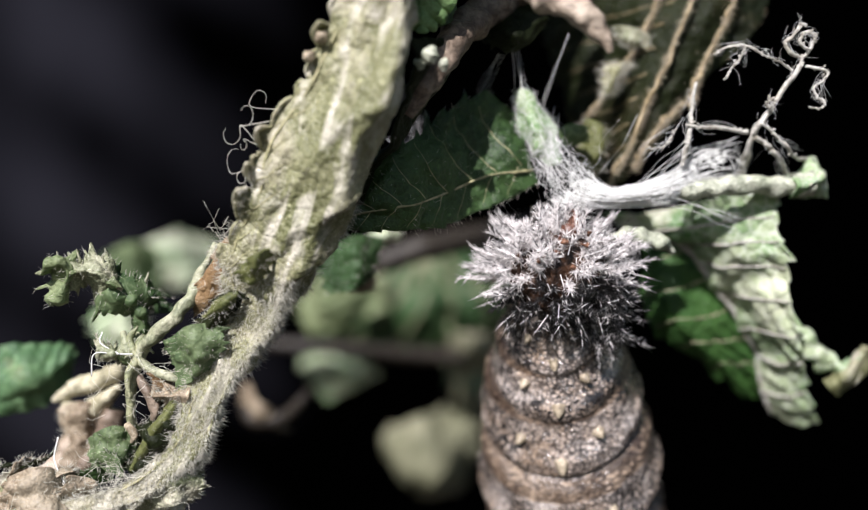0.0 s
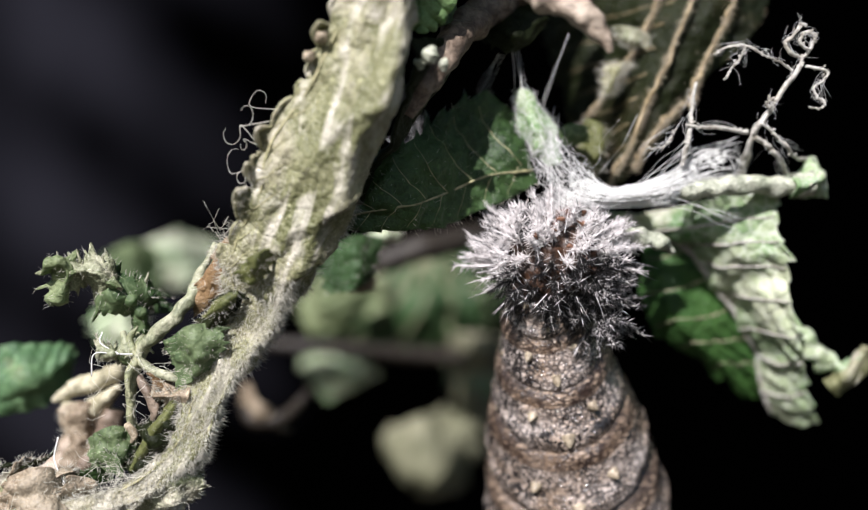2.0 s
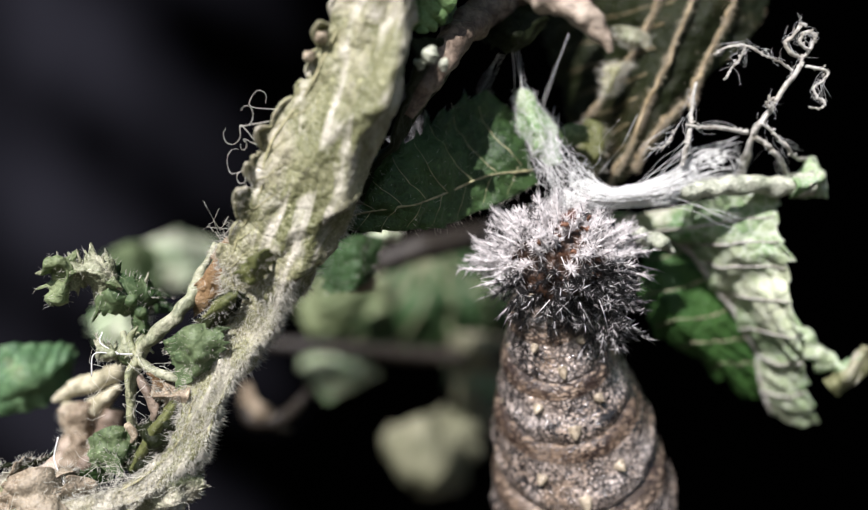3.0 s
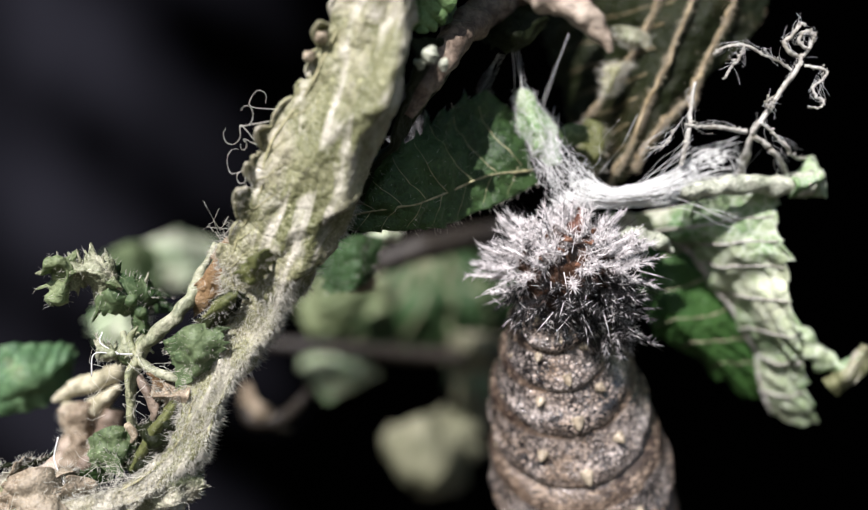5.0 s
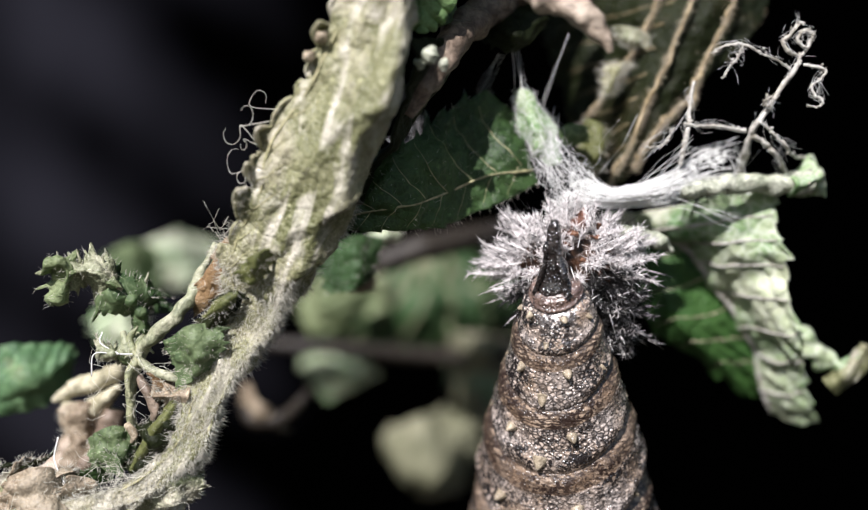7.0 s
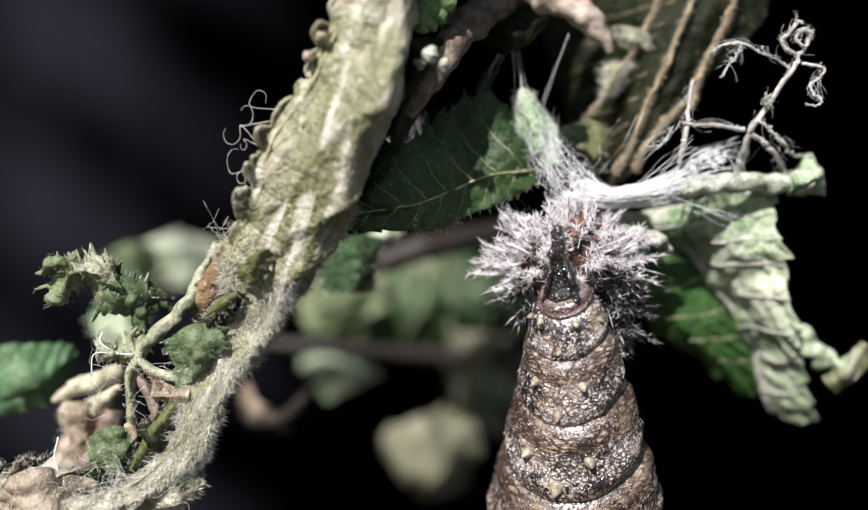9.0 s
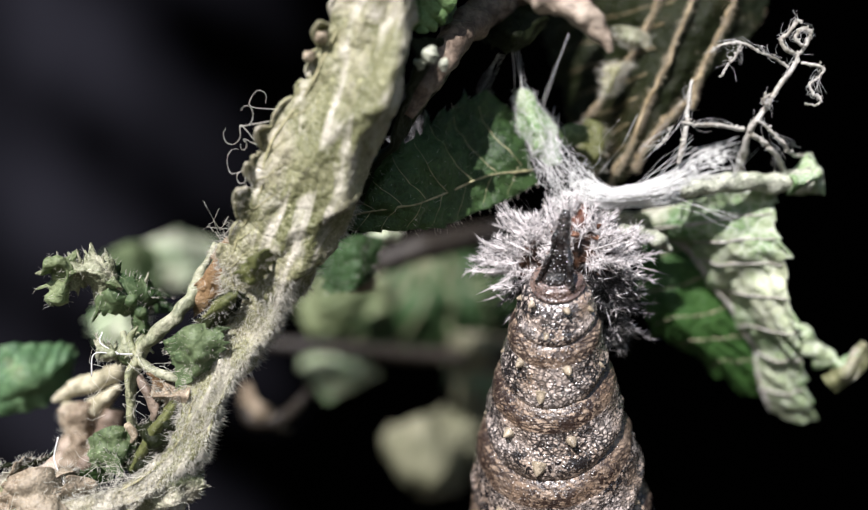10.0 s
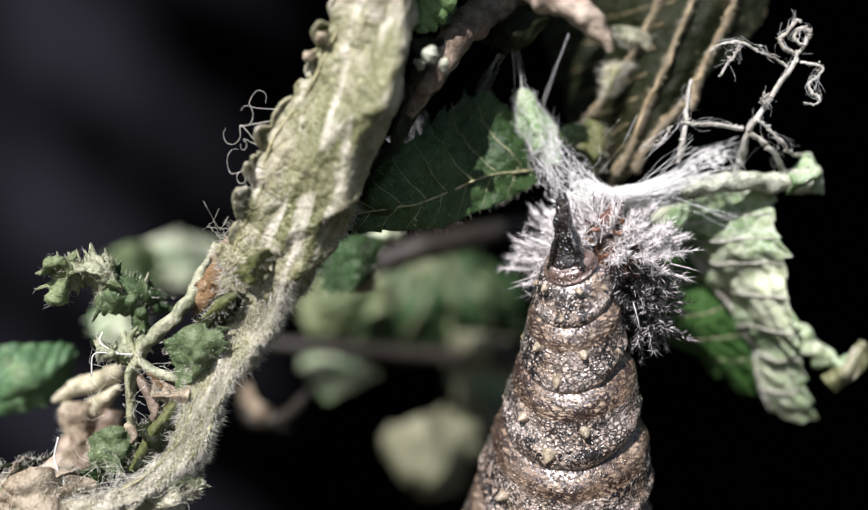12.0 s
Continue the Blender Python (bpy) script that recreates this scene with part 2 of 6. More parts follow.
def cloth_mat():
    """Nearly black cloth; blue-grey light on its left side and slanting bands painted in."""
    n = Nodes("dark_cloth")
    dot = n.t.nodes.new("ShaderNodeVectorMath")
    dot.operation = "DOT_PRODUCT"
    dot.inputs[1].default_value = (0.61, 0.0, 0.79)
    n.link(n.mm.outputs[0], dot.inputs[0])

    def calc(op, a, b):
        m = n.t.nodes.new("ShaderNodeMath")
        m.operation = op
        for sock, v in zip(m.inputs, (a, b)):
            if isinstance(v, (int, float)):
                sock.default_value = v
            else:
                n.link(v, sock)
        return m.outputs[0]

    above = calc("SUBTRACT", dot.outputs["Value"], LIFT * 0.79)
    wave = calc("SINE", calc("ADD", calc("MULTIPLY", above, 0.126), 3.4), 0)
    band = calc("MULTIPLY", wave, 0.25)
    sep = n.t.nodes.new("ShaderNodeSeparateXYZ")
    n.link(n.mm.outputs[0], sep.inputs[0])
    # brightness put into the colour, growing towards the left
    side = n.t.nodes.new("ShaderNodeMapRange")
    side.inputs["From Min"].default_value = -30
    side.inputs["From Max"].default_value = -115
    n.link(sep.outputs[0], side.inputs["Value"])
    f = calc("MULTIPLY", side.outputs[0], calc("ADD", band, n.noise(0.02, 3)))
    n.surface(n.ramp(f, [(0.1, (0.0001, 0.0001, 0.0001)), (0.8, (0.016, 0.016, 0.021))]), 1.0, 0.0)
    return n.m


CLOTH = cloth_mat()


# ---- building tools: all lengths in millimetres ----
def weights(count, ts):
    """Catmull-Rom weights of count evenly spaced knots at ts in 0..1."""
    w = np.zeros((len(ts), count))
    for i, t in enumerate(ts):
        s = min(max(t, 0), 1) * (count - 1)
        k = min(int(s), count - 2)
        f = s - k
        cs = (-0.5 * f + f * f - 0.5 * f ** 3, 1 - 2.5 * f * f + 1.5 * f ** 3, 0.5 * f + 2 * f * f - 1.5 * f ** 3, -0.5 * f * f + 0.5 * f ** 3)
        for j, c in zip((k - 1, k, k + 1, k + 2), cs):
            if j < 0:
                w[i, 0] += 2 * c
                w[i, 1] -= c
            elif j >= count:
                w[i, count - 1] += 2 * c
                w[i, count - 2] -= c
            else:
                w[i, j] += c
    return w


def smooth_line(pts, n):
    return weights(len(pts), np.linspace(0, 1, n)) @ np.array(pts, float)


def unit(v):
    return v / np.maximum(np.linalg.norm(v, axis=-1, keepdims=True), 1e-9)


def wobble(p, scale, seed=0.0):
    """Smooth noise in -1..1 at each point of an array."""
    flat = p.reshape(-1, 3) * scale + seed
    return np.array([noise.noise(v) for v in flat]).reshape(p.shape[:-1])


def lifted(p):
    """Millimetres to metres, above the ground."""
    q = np.array(p, float).reshape(-1, 3) / 1000
    q[:, 2] += LIFT / 1000
    return q


def mesh_part(name, verts, faces, mats, parent=None, label="", index=None, smooth=True, local=False):
    me = bpy.data.meshes.new(name)
    v = np.array(verts, float).reshape(-1, 3) / 1000 if local else lifted(verts)
    me.from_pydata(v.tolist(), [], faces)
    for m in mats if isinstance(mats, (list, tuple)) else [mats]:
        me.materials.append(m)
    if index is not None:
        me.polygons.foreach_set("material_index", index)
    me.polygons.foreach_set("use_smooth", [smooth] * len(me.polygons))
    me.update()
    ob = new(name, me)
    if parent:
        ob.parent = parent
    return tagged(ob, label)


def empty_thing(name, label, category, group="", at=None):
    ob = new(name)
    ob.empty_display_size = 0.002
    if at is not None:
        ob.matrix_world = Matrix.Translation(at)
    return tagged(ob, label, category, group)


class Blade:
    """A thin curved sheet over a small cage of points (rows along, columns across)."""

    def __init__(self, cage, nu=90, nv=36, teeth=0, tooth=0.5, sides=(1, 1), rough=0.12, fine=0.04, quilt=0.0, ribs=8, curl=0.0, pleat=0.0, ridge=0.0, grain=(1, 1, 1), thick=0.14, seed=0.0, relief=None):
        cage = np.array(cage, float)
        self.cage = cage
        us, vs = np.linspace(0, 1, nu), np.linspace(0, 1, nv)
        p = np.einsum("ur,rcx,vc->uvx", weights(cage.shape[0], us), cage, weights(cage.shape[1], vs))
        n = self.normals(p)
        side = np.abs(vs - 0.5) * 2
        if quilt:
            wave = np.abs(np.sin((us[:, None] * ribs - side[None, :] * 1.4 + 0.55 * wobble(p, 0.28, seed + 6)) * math.pi))
            wave = wave * (0.55 + 0.9 * wobble(p, 0.2, seed + 5))
            p = p + n * (quilt * (wave - 0.5) * np.sin(side * math.pi * 0.5 + 0.15)[None, :])[..., None]
        p = p + n * (rough * wobble(p, 0.45, seed) * 2 + fine * wobble(p, 2.2, seed + 9) * 2)[..., None]
        if pleat:
            along = wobble(p * np.array((0.5, 0.5, 0.35)), 0.5, seed + 7)
            p = p + n * (pleat * np.sin(2 * math.pi * (vs[None, :] * 2.6 + 0.9 * along)) * (0.6 + 0.8 * wobble(p, 0.22, seed + 8)))[..., None]
        if ridge:
            p = p + n * (ridge * (0.5 - np.abs(wobble(p * np.array(grain), 0.55, seed + 2)) * 2))[..., None]
        if relief:
            p = relief(us[:, None], vs[None, :], p, n)
        if teeth:
            across = unit(np.gradient(p, axis=1))
            saw = (us * teeth + 0.3 * np.sin(us * 9 + seed)) % 1.0
            amp = tooth * (0.55 + 0.45 * np.sin(us * 23 + seed)) * (saw ** 1.5) * np.sin(np.clip(us, 0.02, 0.98) * math.pi) ** 0.3
            for edge, sgn, on in ((0.0, -1, sides[0]), (1.0, 1, sides[1])):
                near = np.clip(1 - np.abs(vs - edge) * 7, 0, 1) ** 1.3
                p = p + across * (sgn * on * amp[:, None] * near[None, :])[..., None]
        if curl:
            for edge in (0.0, 1.0):
                near = np.clip(1 - np.abs(vs - edge) * 5, 0, 1) ** 2
                p = p + n * (curl * near[None, :] * (0.6 + wobble(p, 0.9, seed + 4)))[..., None]
        self.p, self.n, self.us, self.vs, self.thick = p, self.normals(p), us, vs, thick

    @staticmethod
    def normals(p):
        return unit(np.cross(np.gradient(p, axis=0), np.gradient(p, axis=1)))

    def front(self):
        """Which side of the sheet faces -y."""
        return 1 if self.n[..., 1].mean() < 0 else -1

    def at(self, u, v):
        """Point and normal on the sheet, by linear steps."""
        nu, nv = self.p.shape[:2]
        a, b = min(max(u, 0), 0.9999) * (nu - 1), min(max(v, 0), 0.9999) * (nv - 1)
        i, j = int(a), int(b)
        f, g = a - i, b - j
        out = []
        for q in (self.p, self.n):
            out.append((q[i, j] * (1 - f) + q[i + 1, j] * f) * (1 - g) + (q[i, j + 1] * (1 - f) + q[i + 1, j + 1] * f) * g)
        return out

    def build(self, name, front, back, parent, label="", holes=None):
        nu, nv = self.p.shape[:2]
        k = nu * nv
        verts = np.concatenate([(self.p + self.n * self.thick / 2).reshape(-1, 3), (self.p - self.n * self.thick / 2).reshape(-1, 3)])
        keep = np.ones((nu - 1, nv - 1), bool)
        if holes is not None:
            for i in range(nu - 1):
                for j in range(nv - 1):
                    keep[i, j] = holes(self.us[i], self.vs[j], self.p[i, j])
        faces, idx = [], []
        for i in range(nu - 1):
            for j in range(nv - 1):
                if not keep[i, j]:
                    continue
                a, b, c, d = i * nv + j, (i + 1) * nv + j, (i + 1) * nv + j + 1, i * nv + j + 1
                faces += [(a, b, c, d), (a + k, d + k, c + k, b + k)]
                idx += [0, 1]
                for gone, e, f in ((i == 0 or not keep[i - 1, j], d, a), (i == nu - 2 or not keep[i + 1, j], b, c),
                                   (j == 0 or not keep[i, j - 1], a, b), (j == nv - 2 or not keep[i, j + 1], c, d)):
                    if gone:
                        faces.append((f, e, e + k, f + k))
                        idx.append(1)
        return mesh_part(name, verts, faces, [front, back], parent, label, idx)


def tube_data(pts, radii, sides=7, n=None, rough=0.0, seed=0.0, cap=True):
    """Vertices and faces of a tapered tube along a smooth line."""
    n = n or max(6, len(pts) * 6)
    line = smooth_line(pts, n)
    rad = np.interp(np.linspace(0, 1, n), np.linspace(0, 1, len(radii)), radii)
    tang = unit(np.gradient(line, axis=0))
    ref = np.array((0.21, 0.93, 0.3)) if abs(tang[0, 1]) < 0.8 else np.array((1.0, 0.1, 0.2))
    verts, faces = [], []
    a = unit(np.cross(tang[0], ref))
    for i in range(n):
        a = unit(a - tang[i] * np.dot(a, tang[i]))
        b = np.cross(tang[i], a)
        for s in range(sides):
            w = 2 * math.pi * s / sides
            d = a * math.cos(w) + b * math.sin(w)
            r = rad[i]
            if rough:
                r *= 1 + rough * 2 * noise.noise(Vector(line[i] * 1.7 + d * 0.8 + seed))
            verts.append(line[i] + d * r)
    for i in range(n - 1):
        for s in range(sides):
            t = (s + 1) % sides
            faces.append((i * sides + s, i * sides + t, (i + 1) * sides + t, (i + 1) * sides + s))
    if cap:
        faces.append(tuple(range(sides))[::-1])
        faces.append(tuple((n - 1) * sides + s for s in range(sides)))
    return verts, faces


def joined(pieces):
    verts, faces = [], []
    for v, f in pieces:
        k = len(verts)
        verts.extend(v)
        faces.extend(tuple(i + k for i in q) for q in f)
    return verts, faces


def tube(name, pts, radii, mat, parent, label="", sides=9, n=None, rough=0.12, seed=0.0, local=False):
    v, f = tube_data(pts, radii, sides, n, rough, seed)
    return mesh_part(name, v, f, mat, parent, label, local=local)


def vein(blade, uv, r, lift=0.3, rough=0.2):
    """A rib along a sheet through the given places on it."""
    side = blade.front()
    line = smooth_line([(u, v, 0) for u, v in uv], max(5, len(uv) * 4))
    pts = []
    for u, v, _ in line:
        p, nn = blade.at(u, v)
        pts.append(p + nn * side * (blade.thick / 2 + r[0] * lift))
    return tube_data(pts, r, 7, len(pts) * 3, rough)


def add_veins(pieces, mat, parent, label=""):
    """The first piece is the midrib, the rest are side veins, each a part of its own."""
    for i, (v, f) in enumerate(pieces):
        mesh_part("midrib" if i == 0 else "vein", v, f, mat, parent, label if i == 0 else "")


def hair_data(p, d, length, r, rng, bend=0.35):
    """One tapered hair from p towards d."""
    d = unit(np.array(d, float))
    side = unit(np.cross(d, rng.normal(size=3)))
    b = np.cross(d, side)
    mid = p + d * length * 0.5 + side * length * bend * 0.18
    tip = p + d * length + side * length * bend * rng.uniform(0.2, 0.9)
    v = []
    for q, k in ((p, 1.0), (mid, 0.7)):
        for w in (0, 2.094, 4.189):
            v.append(q + (side * math.cos(w) + b * math.sin(w)) * r * k)
    v.append(tip)
    f = [(0, 1, 4, 3), (1, 2, 5, 4), (2, 0, 3, 5), (3, 4, 6), (4, 5, 6), (5, 3, 6)]
    return v, f


def hairs(name, blade, count, length, r, mat, parent, label="", seed=1, edge=0.0, urange=(0, 1), vrange=(0, 1), lean=(0, 0, 0)):
    """Hairs strewn over a sheet; edge: the share that grows from its rims."""
    rng = np.random.default_rng(seed)
    side = blade.front()
    pieces = []
    for _ in range(count):
        u = rng.uniform(*urange)
        v = rng.uniform(*vrange)
        out = np.zeros(3)
        if rng.random() < edge:
            lo = rng.random() < 0.5
            v = 0.004 if lo else 0.995
            a, b = blade.at(u, 0.03 if lo else 0.97)[0], blade.at(u, v)[0]
            out = unit(b - a) * 1.5
        p, nn = blade.at(u, v)
        s = side if rng.random() < 0.85 else -side
        d = nn * s + out + rng.normal(size=3) * 0.45 + np.array(lean)
        pieces.append(hair_data(p + nn * s * blade.thick * 0.4, d, length * rng.uniform(0.4, 1.3), r, rng))
    v, f = joined(pieces)
    return tagged(mesh_part(name, v, f, mat, parent, label), kind="stuff")


# ---- setting ----
def build_setting():
    n = 48
    faces, verts = [], []
    for i in range(n + 1):
        r = 1500000.0 * (i / n) ** 4
        for j in range(48):
            a = 2 * math.pi * j / 48
            verts.append((r * math.cos(a), r * math.sin(a), -LIFT))
    for i in range(n):
        for j in range(48):
            k = (j + 1) % 48
            faces.append((i * 48 + j, (i + 1) * 48 + j, (i + 1) * 48 + k, i * 48 + k))
    g = mesh_part("ground", verts, faces, SOIL)
    tagged(g, "dark bare soil below the plants", "ground", kind="structure")
    # dark cloth hung round the back of the plants, in soft folds
    cols, rows = 160, 24
    verts, faces = [], []
    for i in range(cols + 1):
        a = radians(14 + 152 * i / cols)
        fold = 1.5 * math.sin(i * 0.55) + 0.8 * math.sin(i * 1.3 + 1)
        for j in range(rows + 1):
            z = -LIFT + 700 * j / rows
            r = 300 + fold * (0.5 + 0.5 * j / rows)
            verts.append((r * math.cos(a), r * math.sin(a), z))
    for i in range(cols):
        for j in range(rows):
            p = i * (rows + 1) + j
            faces.append((p, p + rows + 1, p + rows + 2, p + 1))
    k = len(verts)
    verts += [(x * 1.01, y * 1.01, z) for x, y, z in verts]
    faces += [tuple(q + k for q in f[::-1]) for f in faces]
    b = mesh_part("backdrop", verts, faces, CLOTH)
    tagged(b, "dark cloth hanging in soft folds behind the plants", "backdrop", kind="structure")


build_setting()


# ---- nettle plant ----
def build_plant():
    plant = empty_thing("nettle_plant", "withering nettle with curled pale hairy leaves rooted in dark soil", "plant")
    # stem from the soil up to the leaf cluster
    tube("stem", [(-22, 6, -150), (-20, 5, -100), (-18, 4, -50), (-16.5, 2, -20), (-15.0, 1.5, -11)], [1.6, 1.4, 1.2, 1.0, 0.7], GREEN_STEM, plant, "hairy green stem", 10, 60)
    # big folded leaf: left rim, right rim, and how far its crown stands towards -y
    rims = [
        # top rows carried on above the view, unseen, to keep sun off the leaf behind
        ((-5.34, -2.00, 24.30), (1.01, -2.00, 24.30), 1.6), ((-3.97, -2.50, 17.09), (-0.09, -2.50, 17.09), 1.6),
        ((-3.67, -3.00, 12.18), (-0.77, -3.00, 12.18), 1.6), ((-4.14, -3.00, 9.83), (-0.82, -2.60, 9.93), 1.6), ((-4.78, -2.60, 7.89), (-0.87, -2.40, 7.71), 1.8), ((-5.67, -2.40, 6.52), (-1.35, -2.20, 5.79), 1.9),
        ((-6.62, -2.20, 5.20), (-2.15, -1.80, 4.64), 1.9), ((-7.20, -2.00, 3.92), (-2.75, -1.40, 3.24), 1.8), ((-7.56, -1.80, 2.66), (-3.09, -1.00, 1.99), 1.7), ((-8.30, -1.40, 1.24), (-4.10, -0.60, 0.70), 1.5),
        ((-8.79, -1.00, 0.13), (-4.83, -0.30, -0.77), 1.3), ((-8.65, -0.60, -1.22), (-5.83, 0.00, -1.93), 1.1), ((-8.75, -0.30, -2.60), (-6.48, 0.20, -3.32), 0.9), ((-9.87, -0.20, -4.43), (-7.68, 0.30, -4.65), 0.8),
        ((-10.33, -0.20, -6.26), (-8.69, 0.30, -6.33), 0.7), ((-10.92, -0.20, -7.63), (-9.39, 0.30, -8.11), 0.6), ((-12.51, -0.30, -9.28), (-10.75, 0.20, -9.34), 0.5), ((-15.06, -0.50, -10.07), (-12.83, 0.00, -10.49), 0.5), ((-18.42, -0.60, -10.61), (-15.93, 0.00, -11.46), 0.5),
    ]
    cage = []
    for left, right, crown in rims:
        a, c = np.array(left), np.array(right)
        cage.append([a + (c - a) * f - np.array((0, crown * h, 0)) for f, h in ((0, 0.0), (0.2, 0.25), (0.45, 0.55), (0.7, 0.85), (0.9, 1.0), (1, 0.35))])

    def creases(u, v, p, n):
        """Long slanting pleats that run out at the right rim, sunken side veins, curled lobes along the left rim, fine crumpling."""
        w = 0.5 * wobble(p, 0.2, 4.0) + 0.16 * wobble(p, 0.7, 9.0)
        pleat = (v * 2.3 + u * 7.5 + w * 1.3) % 1.0
        fold = np.where(pleat < 0.78, pleat / 0.78, (1 - pleat) / 0.22)
        amp = (1 - 0.65 * np.clip((u - 0.55) / 0.08, 0, 1)) * (0.10 + 0.30 * v) * (0.4 + 1.3 * np.abs(wobble(p, 0.33, 2.0)))
        side = np.abs(np.sin((u * 19 - v * 1.2 + w) * math.pi)) ** 0.4
        h = amp * (fold - 0.5) + 0.12 * (1 - 0.8 * v) * (side - 0.8)
        slant = p @ np.array(((0.94, 0, 0.36), (0, 1, 0), (-0.36, 0, 0.94))) * np.array((1.5, 0.8, 0.6))
        h = h - 0.22 * np.abs(wobble(slant, 0.7, 3.0)) - 0.12 * np.abs(wobble(slant, 1.7, 5.0)) + 0.035 * wobble(p, 4.0, 6.0)
        p = p + n * h[..., None]
        rim = np.clip((v - 0.75) / 0.25, 0, 1) ** 1.5 * np.ones_like(u)
        p = p + np.array((0.5, 0.2, -0.3)) * (rim * (fold - 0.6) * (0.5 + np.abs(wobble(p, 0.4, 1.0))))[..., None]
        lobes = (0.35 + 0.65 * np.abs(np.sin(u * 61 + 1.3))) * np.abs(np.sin((u * 17 + 0.6 * np.sin(u * 31)) * math.pi)) ** 0.7 * np.clip((0.54 - u) / 0.08, 0, 1) * np.clip((u - 0.14) / 0.05, 0, 1)
        near = np.clip(1 - v / 0.2, 0, 1)
        back = np.clip(1 - v / 0.07, 0, 1) ** 1.2
        out = np.array((-0.85, -0.3, 0.3)) * (near * (lobes * 1.3 - 0.5 * (lobes > 0)))[..., None]
        return p + out + np.array((0.75, -0.75, 0.1)) * (back * lobes * 1.0)[..., None]

    b = Blade(cage, 470, 130, teeth=26, tooth=0.4, sides=(0.3, 0.25), rough=0.08, fine=0.02, thick=0.14, seed=3, relief=creases)
    leaf = b.build("leaf", PALE_LEAF, PALE_LEAF, plant, "long folded leaf showing its pale felted underside")
    ribs = [vein(b, [(0.2, 0.2), (0.4, 0.16), (0.64, 0.16), (0.98, 0.3)], [0.07, 0.06, 0.05], -0.2)]
    for i in range(11):
        u = 0.22 + i * 0.05
        ribs.append(vein(b, [(u - 0.03, 0.3), (u, 0.2), (u + 0.02, 0.05)], [0.02, 0.04, 0.02], -0.4))
    add_veins(ribs, VEIN, leaf, "thin pale midrib")
    hairs("hairs", b, 4200, 0.17, 0.0045, LEAF_HAIR, leaf, "fine pale hairs", 5, 0.1)
    hairs("hairs", b, 1200, 0.42, 0.009, LEAF_HAIR, leaf, "white hairs along the rim", 14, 0.95, (0.43, 0.95))
    hairs("hairs", b, 11000, 0.26, 0.0075, LEAF_HAIR, leaf, "white fuzz", 15, 0.1, (0.57, 0.98), (0.02, 1.0), (0.2, 0.1, -0.5))

    hairs("hairs", b, 1800, 0.4, 0.01, LEAF_HAIR, leaf, "glinting white fringe", 18, 0.35, (0.6, 0.97), (0.6, 1.0), (0.5, -0.1, -0.6))

    # dried fold and green flaps inside the folded leaf, at its open side
    for k, (cage, mat, lab) in enumerate((
        ([[(-7.11, -0.60, 1.11), (-7.67, -1.20, 0.91), (-8.60, -0.50, 0.70)], [(-6.96, -0.40, 0.48), (-7.83, -1.30, 0.13), (-9.30, -0.40, -0.43)], [(-7.67, 0.00, -0.44), (-8.38, -0.80, -0.88), (-9.96, 0.00, -1.58)], [(-8.32, 0.40, -1.60), (-8.82, 0.00, -1.81), (-10.06, 0.40, -2.64)]], ORANGE_LEAF, "orange-brown dried leaf fold"),
        ([[(-6.39, -2.00, 0.20), (-6.89, -2.50, 0.06), (-7.57, -2.00, -0.20)], [(-6.46, -1.80, -0.42), (-7.03, -2.30, -0.52), (-7.78, -1.80, -0.68)], [(-6.84, -1.50, -1.04), (-7.32, -1.70, -1.12), (-7.75, -1.50, -1.13)]], OLIVE_LEAF, "dark olive leaf flap"),
        ([[(-7.98, -1.00, -1.50), (-8.28, -1.30, -1.71), (-8.72, -1.00, -1.95)], [(-8.20, -0.80, -2.00), (-8.61, -1.20, -2.12), (-9.19, -0.80, -2.36)], [(-8.80, -0.60, -2.51), (-9.10, -0.80, -2.55), (-9.51, -0.60, -2.56)]], OLIVE_LEAF, "dark olive leaf flap"),
    )):
        e = Blade(cage, 50, 40, teeth=5, tooth=0.4, rough=0.15, fine=0.06, ridge=0.25, curl=0.15, thick=0.1, seed=140 + k)
        e.build("leaf_fold", mat, mat, plant, lab)
        hairs("hairs", e, 200 if k == 0 else 70, 0.45, 0.006, LEAF_HAIR, plant, "", 150 + k, 0.4)

    # its rim rolled under; the near-black brown holds its shade in the colour
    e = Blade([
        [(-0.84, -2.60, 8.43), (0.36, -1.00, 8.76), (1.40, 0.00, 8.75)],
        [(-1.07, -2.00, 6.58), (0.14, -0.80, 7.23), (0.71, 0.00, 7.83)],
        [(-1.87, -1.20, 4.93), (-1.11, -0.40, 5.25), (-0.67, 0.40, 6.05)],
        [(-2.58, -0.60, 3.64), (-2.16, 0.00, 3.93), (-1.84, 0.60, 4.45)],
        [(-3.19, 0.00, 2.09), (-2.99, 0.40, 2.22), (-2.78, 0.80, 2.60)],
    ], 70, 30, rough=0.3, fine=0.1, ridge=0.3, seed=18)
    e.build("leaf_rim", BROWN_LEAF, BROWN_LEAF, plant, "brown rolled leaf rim")

